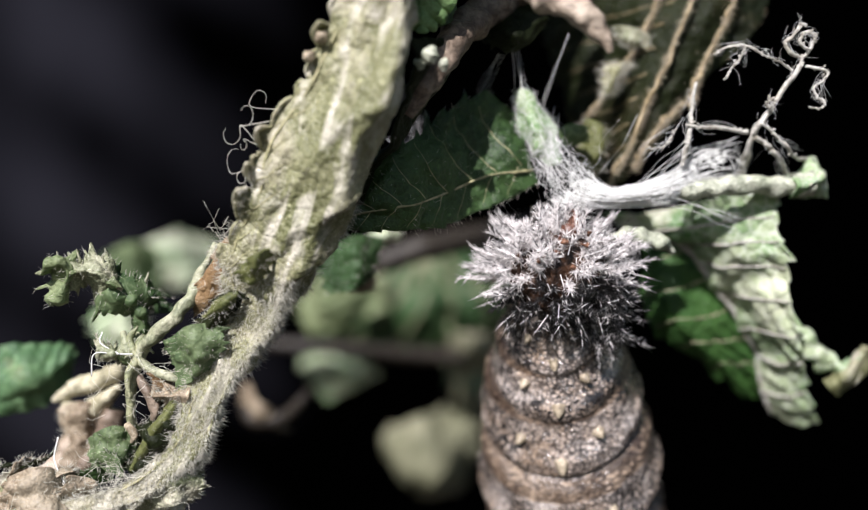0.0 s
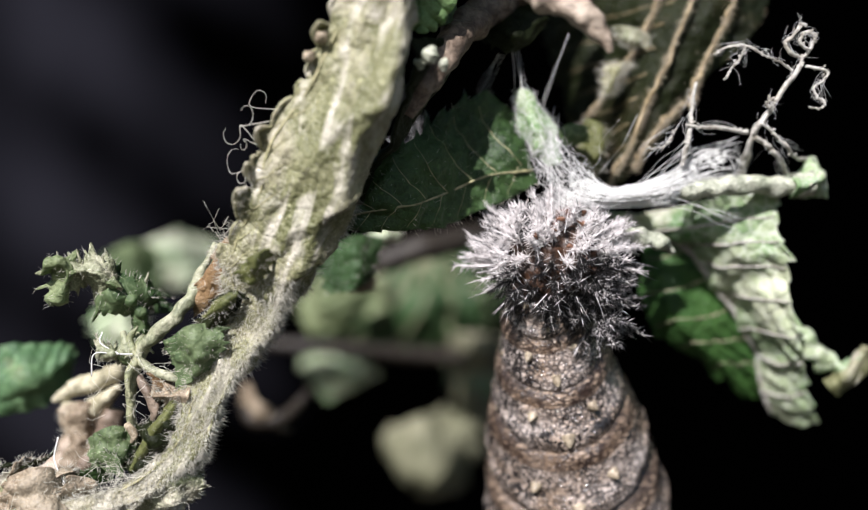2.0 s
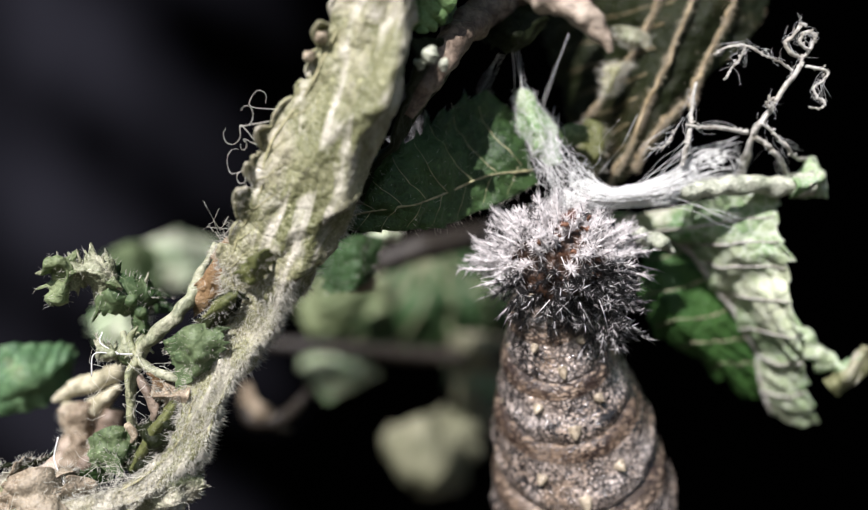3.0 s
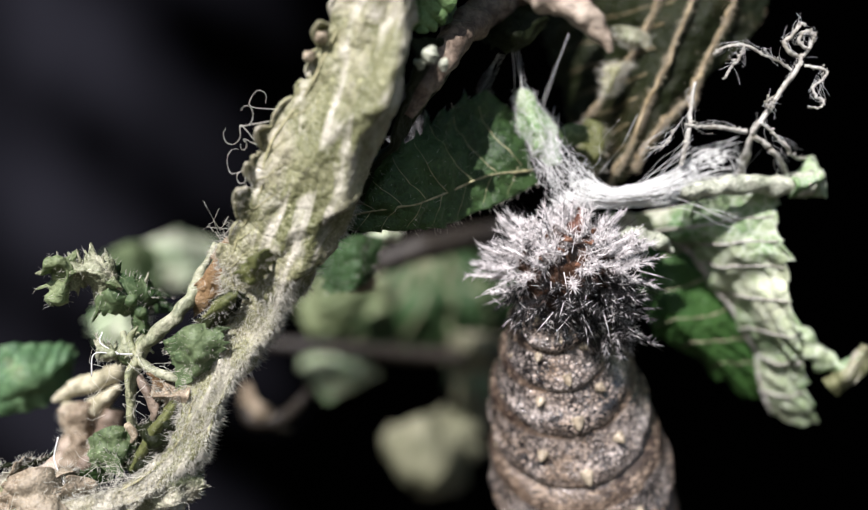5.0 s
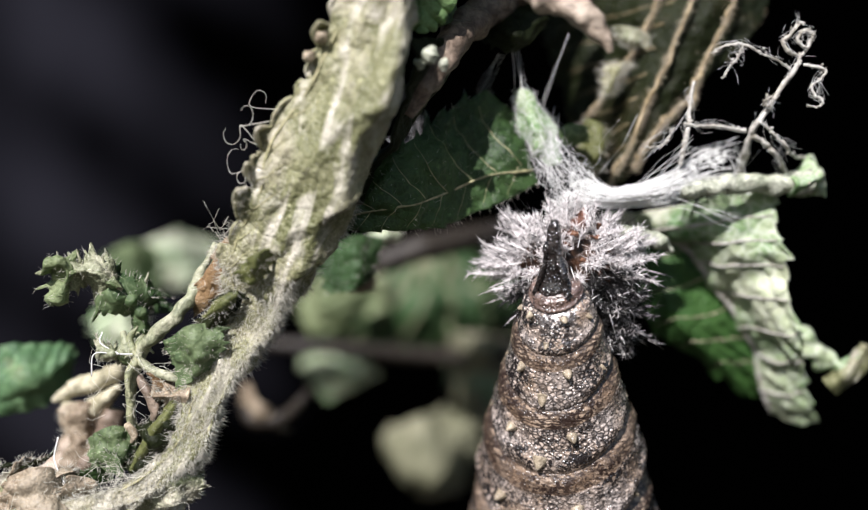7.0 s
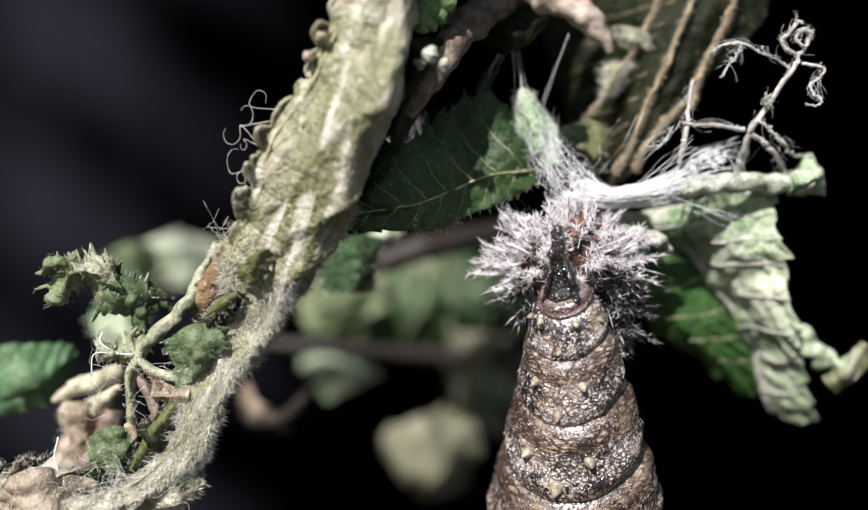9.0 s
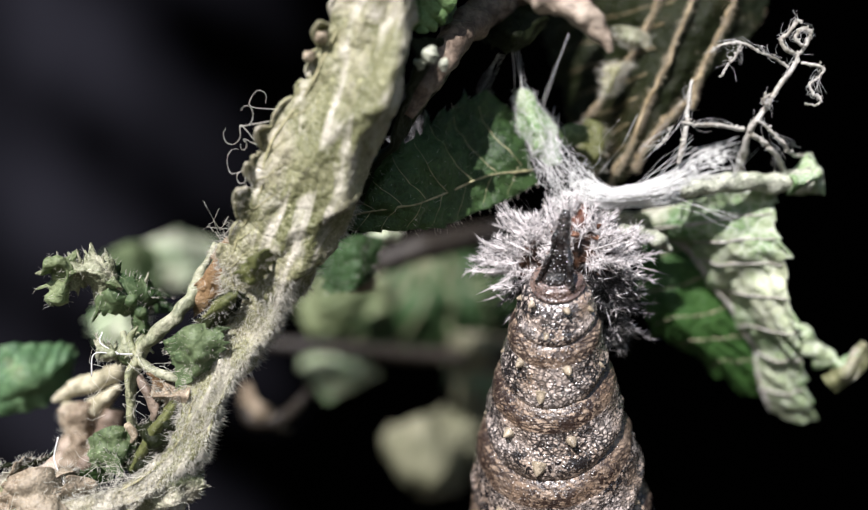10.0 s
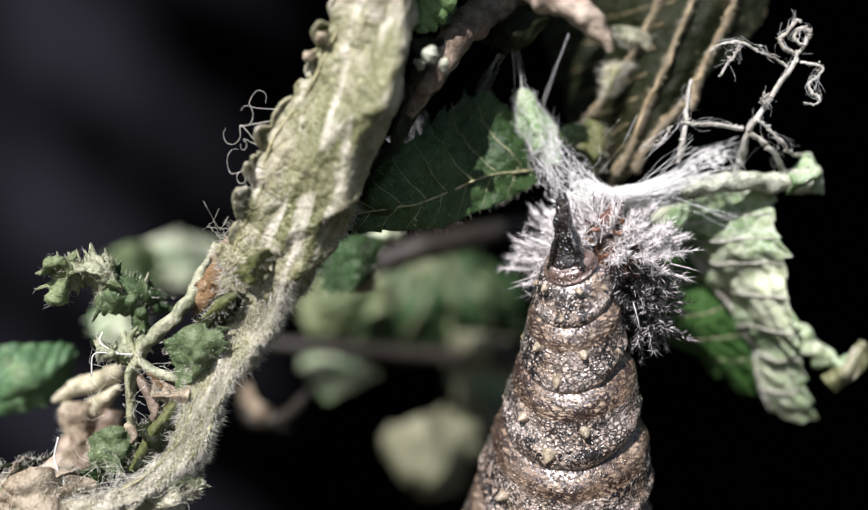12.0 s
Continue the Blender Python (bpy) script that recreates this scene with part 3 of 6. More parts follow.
    # leaf in the shade behind it
    c = Blade([
        [(-4.40, 0.80, 2.08), (-4.33, 0.60, 1.65), (-4.19, 0.60, 1.37), (-4.02, 0.80, 1.05)],
        [(-2.17, 0.20, 3.90), (-2.15, -0.20, 2.99), (-2.15, -0.20, 2.03), (-2.12, 0.20, 1.13)],
        [(-0.38, 1.20, 5.22), (-0.23, 0.80, 3.95), (-0.09, 0.70, 2.59), (0.05, 1.00, 1.20)],
        [(1.49, 2.80, 6.83), (1.79, 2.40, 5.31), (2.08, 2.20, 3.60), (2.43, 2.50, 2.16)],
        [(3.76, 3.60, 6.55), (3.99, 3.40, 5.48), (4.25, 3.20, 4.22), (4.56, 3.40, 3.25)],
    ], 150, 70, teeth=9, tooth=1.0, sides=(1, 0.2), rough=0.2, fine=0.06, quilt=0.14, ribs=7, ridge=0.2, thick=0.1, seed=8)
    leaf = c.build("leaf", DULL_LEAF, DULL_LEAF, plant, "toothed dull dark green leaf with a pale midrib")
    ribs = [vein(c, [(0.0, 0.68), (0.4, 0.72), (0.8, 0.72), (1.0, 0.8)], [0.035, 0.06], 0.4, 0.5)]
    for i in range(7):
        u = 0.12 + i * 0.12
        ribs.append(vein(c, [(u + 0.1, 0.7), (u + 0.03, 0.5), (u - 0.02, 0.3), (u - 0.06, 0.06)], [0.022, 0.018, 0.01], 0.0, 0.6))
        ribs.append(vein(c, [(u + 0.08, 0.7), (u, 0.97)], [0.02, 0.01], 0.0, 0.5))
    add_veins(ribs, VEIN, leaf, "pale thin veins")
    hairs("hairs", c, 350, 0.3, 0.006, LEAF_HAIR, leaf, "", 6, 0.4)

    # drooping withered leaf with long tan veins
    d = Blade([
        # first two rows: unseen overhang, added to cast shade on the leaf itself
        [(2.66, 0.00, 23.44), (5.00, -1.50, 22.83), (8.01, -2.00, 22.77), (11.07, -2.00, 22.77), (13.81, -1.00, 22.89)],
        [(3.49, 5.00, 20.04), (6.29, 3.00, 19.44), (8.96, 1.60, 19.08), (11.71, 1.20, 18.91), (14.69, 2.00, 18.77)],
        [(4.67, 9.60, 15.23), (7.54, 8.10, 14.93), (10.18, 6.30, 14.53), (12.76, 5.10, 14.17), (15.62, 5.60, 14.06)],
        [(4.95, 9.60, 12.70), (7.30, 8.30, 12.52), (9.61, 6.10, 12.10), (12.13, 4.70, 11.75), (15.50, 5.30, 11.65)],
        [(5.66, 9.60, 11.01), (7.57, 8.30, 10.73), (9.35, 6.10, 10.26), (11.24, 4.70, 9.84), (14.56, 5.10, 10.00)],
        [(6.36, 9.60, 9.04), (7.72, 8.30, 8.81), (8.82, 6.10, 8.30), (10.31, 4.50, 7.90), (12.24, 4.70, 7.88)],
        [(6.90, 9.40, 7.04), (7.82, 8.10, 6.73), (8.56, 6.10, 6.32), (9.54, 4.50, 5.99), (11.17, 4.70, 6.28)],
        [(7.42, 9.10, 5.19), (8.10, 8.10, 4.95), (8.46, 6.30, 4.64), (8.95, 4.70, 4.48), (9.89, 4.70, 4.74)],
        [(8.03, 8.60, 3.62), (8.20, 7.90, 3.52), (8.31, 6.60, 3.35), (8.38, 5.10, 3.25), (8.86, 4.90, 3.48)],
    ], 200, 90, teeth=16, tooth=0.5, sides=(0.6, 0.4), rough=0.15, fine=0.05, ridge=0.22, thick=0.12, seed=12)
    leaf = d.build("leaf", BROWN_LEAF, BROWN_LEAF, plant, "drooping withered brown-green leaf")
    rng = np.random.default_rng(12)
    for k, (pts, r) in enumerate((
        ([(14.02, 4.50, 13.49), (13.64, 4.10, 11.60), (12.97, 4.00, 10.08), (12.21, 4.00, 8.61), (11.71, 3.80, 7.48), (11.53, 3.50, 6.73)], [0.13, 0.15, 0.16, 0.2, 0.2, 0.16]),
        ([(12.19, 4.50, 13.23), (11.69, 4.10, 11.60), (10.86, 4.00, 9.62), (10.08, 3.90, 7.80), (9.58, 3.90, 6.55), (8.86, 4.10, 4.85), (8.08, 4.50, 3.33)], [0.12, 0.14, 0.15, 0.22, 0.2, 0.16, 0.12]),
        ([(10.90, 5.30, 13.45), (10.34, 5.10, 11.65), (9.46, 5.10, 9.85), (8.48, 5.30, 8.09), (7.13, 5.70, 6.38)], [0.13, 0.16, 0.14, 0.13, 0.08]),
        ([(11.38, 4.10, 7.03), (10.38, 4.10, 5.97), (9.52, 4.10, 4.85), (9.16, 4.30, 3.97)], [0.1, 0.12, 0.14, 0.12]),
    )):
        tube("midrib" if k == 1 else "vein", [q + rng.normal(size=3) * 0.08 for q in smooth_line(pts, 16)], [q * 0.5 for q in r], BROWN_VEIN, leaf, "long hairy tan vein", 10, 110, 0.35, k)
        line = smooth_line(pts, 60)
        pieces = []
        for _ in range(1000):
            q = line[rng.integers(2, 60)] + rng.normal(size=3) * 0.05
            pieces.append(hair_data(q, rng.normal(size=3) + np.array((0.3, -0.4, -0.6)), rng.uniform(0.12, 0.46), 0.010, rng, 0.5))
        tagged(mesh_part("vein_fuzz", *joined(pieces), TAN_HAIR, leaf), kind="stuff")
    ribs = []
    for i in range(8):
        u = 0.3 + i * 0.075
        ribs.append(vein(d, [(u, 0.66), (u + 0.04, 0.5), (u + 0.06, 0.3), (u + 0.09, 0.1)], [0.04, 0.03, 0.02], 0.0))
    for pieces in ribs:
        mesh_part("vein", *pieces, BROWN_VEIN, leaf)
    hairs("hairs", d, 700, 0.3, 0.006, TAN_HAIR, leaf, "", 7, 0.12)
    # felted tufts, an olive scrap, and pale blades added for its lit highlight patches
    for k, (cage, mat) in enumerate((
        ([[(9.13, 4.70, 8.90), (8.54, 4.30, 8.83), (8.06, 4.70, 8.80)], [(8.81, 4.60, 8.29), (8.20, 4.10, 8.13), (7.92, 4.60, 8.07)], [(8.37, 4.70, 7.55), (7.98, 4.50, 7.34), (7.70, 4.70, 7.12)]], PALE_LEAF),
        ([[(8.44, 5.10, 10.63), (9.08, 4.70, 10.48), (9.98, 5.10, 10.26)], [(8.64, 5.10, 10.10), (9.25, 4.50, 9.88), (10.08, 5.10, 9.80)], [(9.15, 5.10, 9.59), (9.58, 4.90, 9.55), (9.98, 5.10, 9.54)]], FELT_LEAF),
        ([[(7.09, 5.10, 6.33), (7.80, 4.70, 6.02), (8.44, 5.10, 5.68)], [(6.79, 5.10, 5.17), (7.52, 4.50, 4.91), (8.13, 5.10, 4.66)], [(6.89, 5.10, 4.14), (7.32, 4.90, 3.97), (7.82, 5.10, 3.83)]], OLIVE_LEAF),
    )):
        e = Blade(cage, 40, 34, teeth=5, tooth=0.4, rough=0.15, fine=0.08, ridge=0.25, thick=0.08, seed=160 + k)
        e.build("leaf_scrap", mat, mat, plant, "pale blade standing in for a lit patch on the leaf" if k < 2 else "olive leaf scrap")
        hairs("hairs", e, 500 if k == 0 else 200, 0.4, 0.008, LEAF_HAIR, plant, "", 165 + k, 0.4)

    # dried stalk and bits at the top
    tube("stalk", [(-1.22, -0.80, 5.77), (-0.36, -1.00, 7.06), (0.36, -0.50, 8.08), (1.12, 0.60, 9.38), (2.31, 2.00, 10.60), (3.80, 2.60, 11.72), (5.67, 2.00, 13.25)], [0.42, 0.6, 0.62, 0.78, 0.7, 0.8, 0.7], DRY_STEM, plant, "dried pinkish-brown stalk", 20, 110, 0.18)
    tube("bract", [(3.30, -2.00, 11.18), (4.31, -2.80, 9.97), (5.08, -3.00, 9.58), (5.93, -3.00, 9.07), (6.53, -3.00, 8.43), (6.80, -3.00, 7.79)], [0.45, 0.6, 0.5, 0.52, 0.38, 0.1], PINK_STEM, plant, "shrivelled pinkish-tan bract", 20, 80, 0.2)
    for p, r in (((-0.13, -2.60, 7.78), 0.34), ((-0.52, -2.40, 7.51), 0.26), ((0.39, -2.40, 7.43), 0.26)):
        q = np.array(p)
        tube("bud", [q + np.array((0, 0, -r)), q, q + np.array((r * 0.4, 0, r))], [r * 0.4, r, r * 0.3], PALE_STALK, plant, "", 12, 14, 0.25, r)
    e = Blade([
        [(2.04, 2.50, 9.51), (2.91, 2.00, 10.36), (3.91, 2.50, 11.09)],
        [(2.80, 2.20, 9.10), (3.48, 1.60, 9.55), (4.85, 2.20, 10.53)],
        [(3.66, 2.40, 9.00), (4.23, 2.00, 9.26), (4.88, 2.40, 9.97)],
    ], 50, 36, teeth=4, tooth=0.3, rough=0.12, ridge=0.15, thick=0.1, seed=17)
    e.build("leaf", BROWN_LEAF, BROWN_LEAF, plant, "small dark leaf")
    # only the tip is in view; wide upper rows added unseen to block sun
    e = Blade([
        [(-2.93, -2.00, 19.27), (0.34, -3.20, 18.70), (4.29, -2.00, 19.27)], [(-2.27, -2.00, 15.11), (0.13, -3.20, 14.67), (3.63, -2.00, 15.11)], [(-1.86, -1.60, 12.17), (-0.13, -2.60, 11.87), (2.12, -1.60, 12.17)],
        [(-1.53, -1.40, 10.68), (-0.30, -2.20, 10.47), (1.20, -1.40, 10.68)], [(-1.09, -1.40, 9.79), (-0.42, -2.00, 9.43), (0.53, -1.40, 9.74)], [(-0.80, -1.40, 9.08), (-0.48, -1.80, 8.81), (-0.09, -1.40, 9.12)],
    ], 90, 44, teeth=8, tooth=0.6, rough=0.15, quilt=0.2, thick=0.1, seed=19)
    e.build("leaf", LIGHT_LEAF, LIGHT_LEAF, plant, "light green young leaf")
    # rows above the view are an added occluder that shades the leaves below
    e = Blade([
        [(-3.01, 2.50, 21.66), (1.81, 1.50, 21.89), (7.28, 3.00, 21.66)],
        [(-3.50, 2.50, 17.77), (1.09, 1.50, 17.61), (6.29, 3.00, 17.72)],
        [(-2.98, 2.00, 14.21), (0.38, 1.20, 13.95), (4.29, 2.60, 14.16)],
        [(-2.18, 0.50, 11.17), (-0.36, -0.40, 10.71), (1.55, 1.00, 11.30)],
        [(-1.12, -0.20, 9.57), (-0.36, -0.80, 9.17), (0.48, 0.00, 9.57)],
    ], 70, 46, rough=0.3, quilt=0.3, teeth=8, tooth=1.0, seed=16)
    e.build("leaf", FRESH_LEAF, FRESH_LEAF, plant, "fresh green leaf")

    # shrunken teeth rolled into small scrolls, and thin curls, along the folded leaf's rim
    rng = np.random.default_rng(31)
    for p, r in (((-4.35, -3.40, 8.34), 0.22), ((-4.84, -3.20, 7.66), 0.2)):
        q = np.array(p)
        tube("bud", [q + np.array((r, 0, -r)), q + np.array((r * 0.4, 0, -r * 0.3)), q, q + np.array((-r * 0.5, 0, r * 0.7))], [r * 0.5, r, r, r * 0.3], TUBERCLE, plant, "", 12, 18, 0.35, r)
    for p in ((-8.25, -1.20, 4.97), (-7.70, -1.40, 4.42), (-7.94, -1.20, 3.95), (-7.81, -1.20, 3.19), (-7.00, -1.20, 6.27), (-7.58, -1.60, 5.66)):
        c0, r = np.array(p), rng.uniform(0.18, 0.55)
        w = rng.uniform(0, 6.28)
        turn = rng.uniform(0.5, 1.0) * rng.choice((-1, 1))
        pts = [c0 + np.array((rng.uniform(0.7, 1.3), 0, rng.uniform(-0.5, 0.1)))] + [c0 + np.array((math.cos(w + q * turn) * r, 0.1 * q, math.sin(w + q * turn) * r * 1.3)) * (1 - q * 0.11) for q in range(6)]
        tube("curled_hair", pts, [0.012, 0.009, 0.005], LEAF_HAIR, plant, "", 6, 30, 0.5)

    e = Blade([
        [(5.53, 3.20, 5.51), (6.01, 3.10, 5.84), (6.74, 3.00, 5.73)],
        [(5.73, 3.20, 5.21), (6.19, 3.00, 5.38), (6.80, 3.10, 5.35)],
        [(6.10, 3.40, 4.89), (6.38, 3.30, 4.97), (6.73, 3.30, 5.02)],
    ], 40, 26, teeth=4, tooth=0.45, rough=0.06, ridge=0.1, thick=0.06, seed=19)
    e.build("leaf", FRESH_LEAF, FRESH_LEAF, plant, "tiny bright green leaf scrap")

    # cluster at the foot of the folded leaf
    tube("stalk", [(-9.13, 0.60, 0.49), (-9.71, 0.40, -0.72), (-10.19, 0.00, -1.93), (-10.88, -0.20, -2.72), (-11.81, 0.20, -3.48), (-12.35, 0.80, -4.19)], [0.14, 0.2, 0.26, 0.3, 0.3, 0.2], LEAF_STALK, plant, "pale green leaf stalk", 14, 60, 0.3)
    for k, (cage, mat, back, lab) in enumerate((
        ([[(-16.53, 0.00, -0.71), (-15.84, -0.60, -0.34), (-15.79, 0.00, -0.39)], [(-15.89, 0.00, -0.53), (-15.14, -0.80, -0.29), (-15.15, 0.00, -0.25)], [(-15.78, 0.20, -1.13), (-14.98, -0.60, -0.88), (-14.85, 0.20, -0.55)], [(-15.91, 0.30, -1.71), (-15.28, -0.40, -1.48), (-15.17, 0.30, -1.18)], [(-15.90, 0.40, -2.11), (-15.56, 0.00, -1.95), (-15.57, 0.40, -1.83)]], YOUNG_LEAF, FELT_LEAF, "curled crumpled young leaf"),
        ([[(-15.50, 0.20, -0.35), (-14.82, -0.80, -0.70), (-15.13, 0.20, -1.18)], [(-14.62, 0.20, -0.21), (-14.05, -0.80, -0.65), (-14.44, 0.20, -1.25)], [(-13.79, 0.20, -0.30), (-13.37, -0.70, -0.84), (-13.75, 0.20, -1.59)], [(-13.21, 0.40, -0.72), (-12.92, -0.40, -1.34), (-13.25, 0.40, -2.02)]], YOUNG_LEAF, FELT_LEAF, "curled crumpled young leaf"),
        # the next two parts have the curled leaf's shade put into darker colours
        ([[(-13.69, 0.60, -0.49), (-13.70, 0.20, -1.13), (-14.15, 0.60, -1.84)], [(-13.01, 0.60, -0.91), (-12.99, 0.00, -1.54), (-13.60, 0.60, -2.21)], [(-12.44, 0.80, -1.38), (-12.48, 0.30, -1.94), (-13.00, 0.80, -2.55)], [(-12.12, 1.00, -2.33), (-12.27, 0.70, -2.66), (-12.64, 1.00, -2.98)], [(-12.17, 1.00, -3.36), (-12.30, 0.80, -3.39), (-12.55, 1.00, -3.45)]], OLIVE_LEAF, FRESH_LEAF, "shaded green part of the curled leaf"),
        ([[(-13.20, 2.40, -1.07), (-12.55, 2.00, -0.94), (-12.10, 2.40, -1.43)], [(-13.05, 2.40, -1.92), (-12.40, 2.00, -1.78), (-11.84, 2.40, -2.11)], [(-12.66, 2.40, -2.69), (-12.27, 2.20, -2.63), (-11.93, 2.40, -2.55)]], DULL_LEAF, DULL_LEAF, "dark leaf in the curled leaf's shade"),
        ([[(-14.18, 0.40, -3.73), (-13.99, 0.10, -3.89), (-14.04, 0.40, -4.15)], [(-13.42, 0.40, -3.87), (-13.27, 0.00, -4.11), (-13.44, 0.40, -4.43)], [(-12.66, 0.60, -4.17), (-12.62, 0.30, -4.37), (-12.80, 0.60, -4.59)]], YOUNG_LEAF, FELT_LEAF, "small pointed stipule"),
    )):
        e = Blade(cage, 70, 50, teeth=7, tooth=1.1, rough=0.16, fine=0.1, curl=-0.15, ridge=0.4, thick=0.1, seed=21 + k)
        e.build("leaf", mat, back, plant, lab)
        hairs("hairs", e, 130, 0.32, 0.007, LEAF_HAIR, plant, "", 8 + k, 0.6)
    for pts in ([(-15.61, 0.00, -0.44), (-15.57, -0.10, -0.16), (-15.58, -0.20, 0.16)], [(-14.65, 0.00, -0.30), (-14.70, -0.10, -0.07), (-14.76, -0.20, 0.25)], [(-13.68, 0.00, -0.44), (-13.67, -0.10, -0.21), (-13.66, -0.20, -0.07)], [(-12.27, 1.00, -1.15), (-12.17, 1.00, -0.92), (-12.12, 1.00, -0.73)]):
        tube("sting", pts, [0.07, 0.045, 0.012], LEAF_STALK, plant, "", 8, 14, 0.2)
    e = Blade([
        [(-22.11, 6.00, -4.69), (-21.76, 5.50, -5.94), (-21.85, 6.00, -7.71)], [(-20.02, 6.00, -4.11), (-19.44, 5.20, -5.65), (-20.02, 6.00, -7.52)], [(-18.77, 6.50, -4.26), (-18.24, 5.80, -5.58), (-18.77, 6.50, -7.12)], [(-18.03, 7.00, -4.30), (-17.49, 6.40, -5.13), (-17.98, 7.00, -6.80)], [(-17.42, 7.40, -4.55), (-17.23, 7.00, -5.05), (-17.52, 7.40, -6.18)],
    ], 70, 50, teeth=3, tooth=0.15, rough=0.25, quilt=0.15, ribs=6, ridge=0.2, seed=22)
    e.build("leaf", MOTTLED_LEAF, MOTTLED_LEAF, plant, "green leaf with brown flecks")
    for pts, r, m in (
        ([(-12.41, 1.00, -3.27), (-12.39, 0.60, -4.17), (-12.64, 0.50, -5.32), (-12.82, 0.80, -6.53), (-12.83, 1.00, -7.38)], [0.2, 0.28, 0.22, 0.2, 0.16], GREEN_STEM),
        ([(-13.14, 0.80, -3.25), (-12.96, 0.50, -3.74), (-12.73, 0.50, -4.27)], [0.12, 0.2, 0.24], LEAF_STALK),
        ([(-17.60, 5.00, -6.75), (-16.51, 4.60, -6.13), (-15.37, 4.00, -5.75), (-14.06, 3.00, -5.19), (-12.84, 1.60, -4.55)], [0.16, 0.4, 0.46, 0.4, 0.2], CREAM_STEM),
        ([(-17.09, 5.00, -7.03), (-16.13, 4.60, -7.20), (-15.05, 4.00, -6.66), (-13.99, 3.00, -5.87)], [0.3, 0.55, 0.45, 0.15], CREAM_STEM),
        ([(-12.37, 0.40, -4.38), (-11.74, 0.20, -4.82), (-11.00, 0.00, -5.03), (-10.42, 0.00, -5.26)], [0.2, 0.2, 0.18, 0.1], LEAF_STALK),
        ([(-12.40, 0.50, -5.09), (-12.07, 0.30, -5.53), (-11.62, 0.20, -6.43), (-11.77, 0.40, -6.93)], [0.16, 0.22, 0.2, 0.1], DRY_STEM),
        ([(-12.90, 0.60, -7.19), (-12.50, 0.20, -7.47), (-12.62, 0.30, -7.84)], [0.16, 0.2, 0.08], TUBERCLE),
        ([(-15.12, 4.60, -6.97), (-15.95, 4.80, -8.15), (-16.64, 4.60, -9.39), (-17.69, 4.00, -10.02), (-19.19, 4.00, -10.78)], [0.4, 0.8, 0.9, 0.7, 0.5], PINK_STEM),
        ([(-14.55, 4.00, -7.01), (-14.92, 4.00, -8.52), (-15.79, 3.60, -9.69)], [0.5, 0.6, 0.4], DRY_STEM),
    ):
        tube("stalk", pts, r, m, plant, "", 14, 60, 0.16)
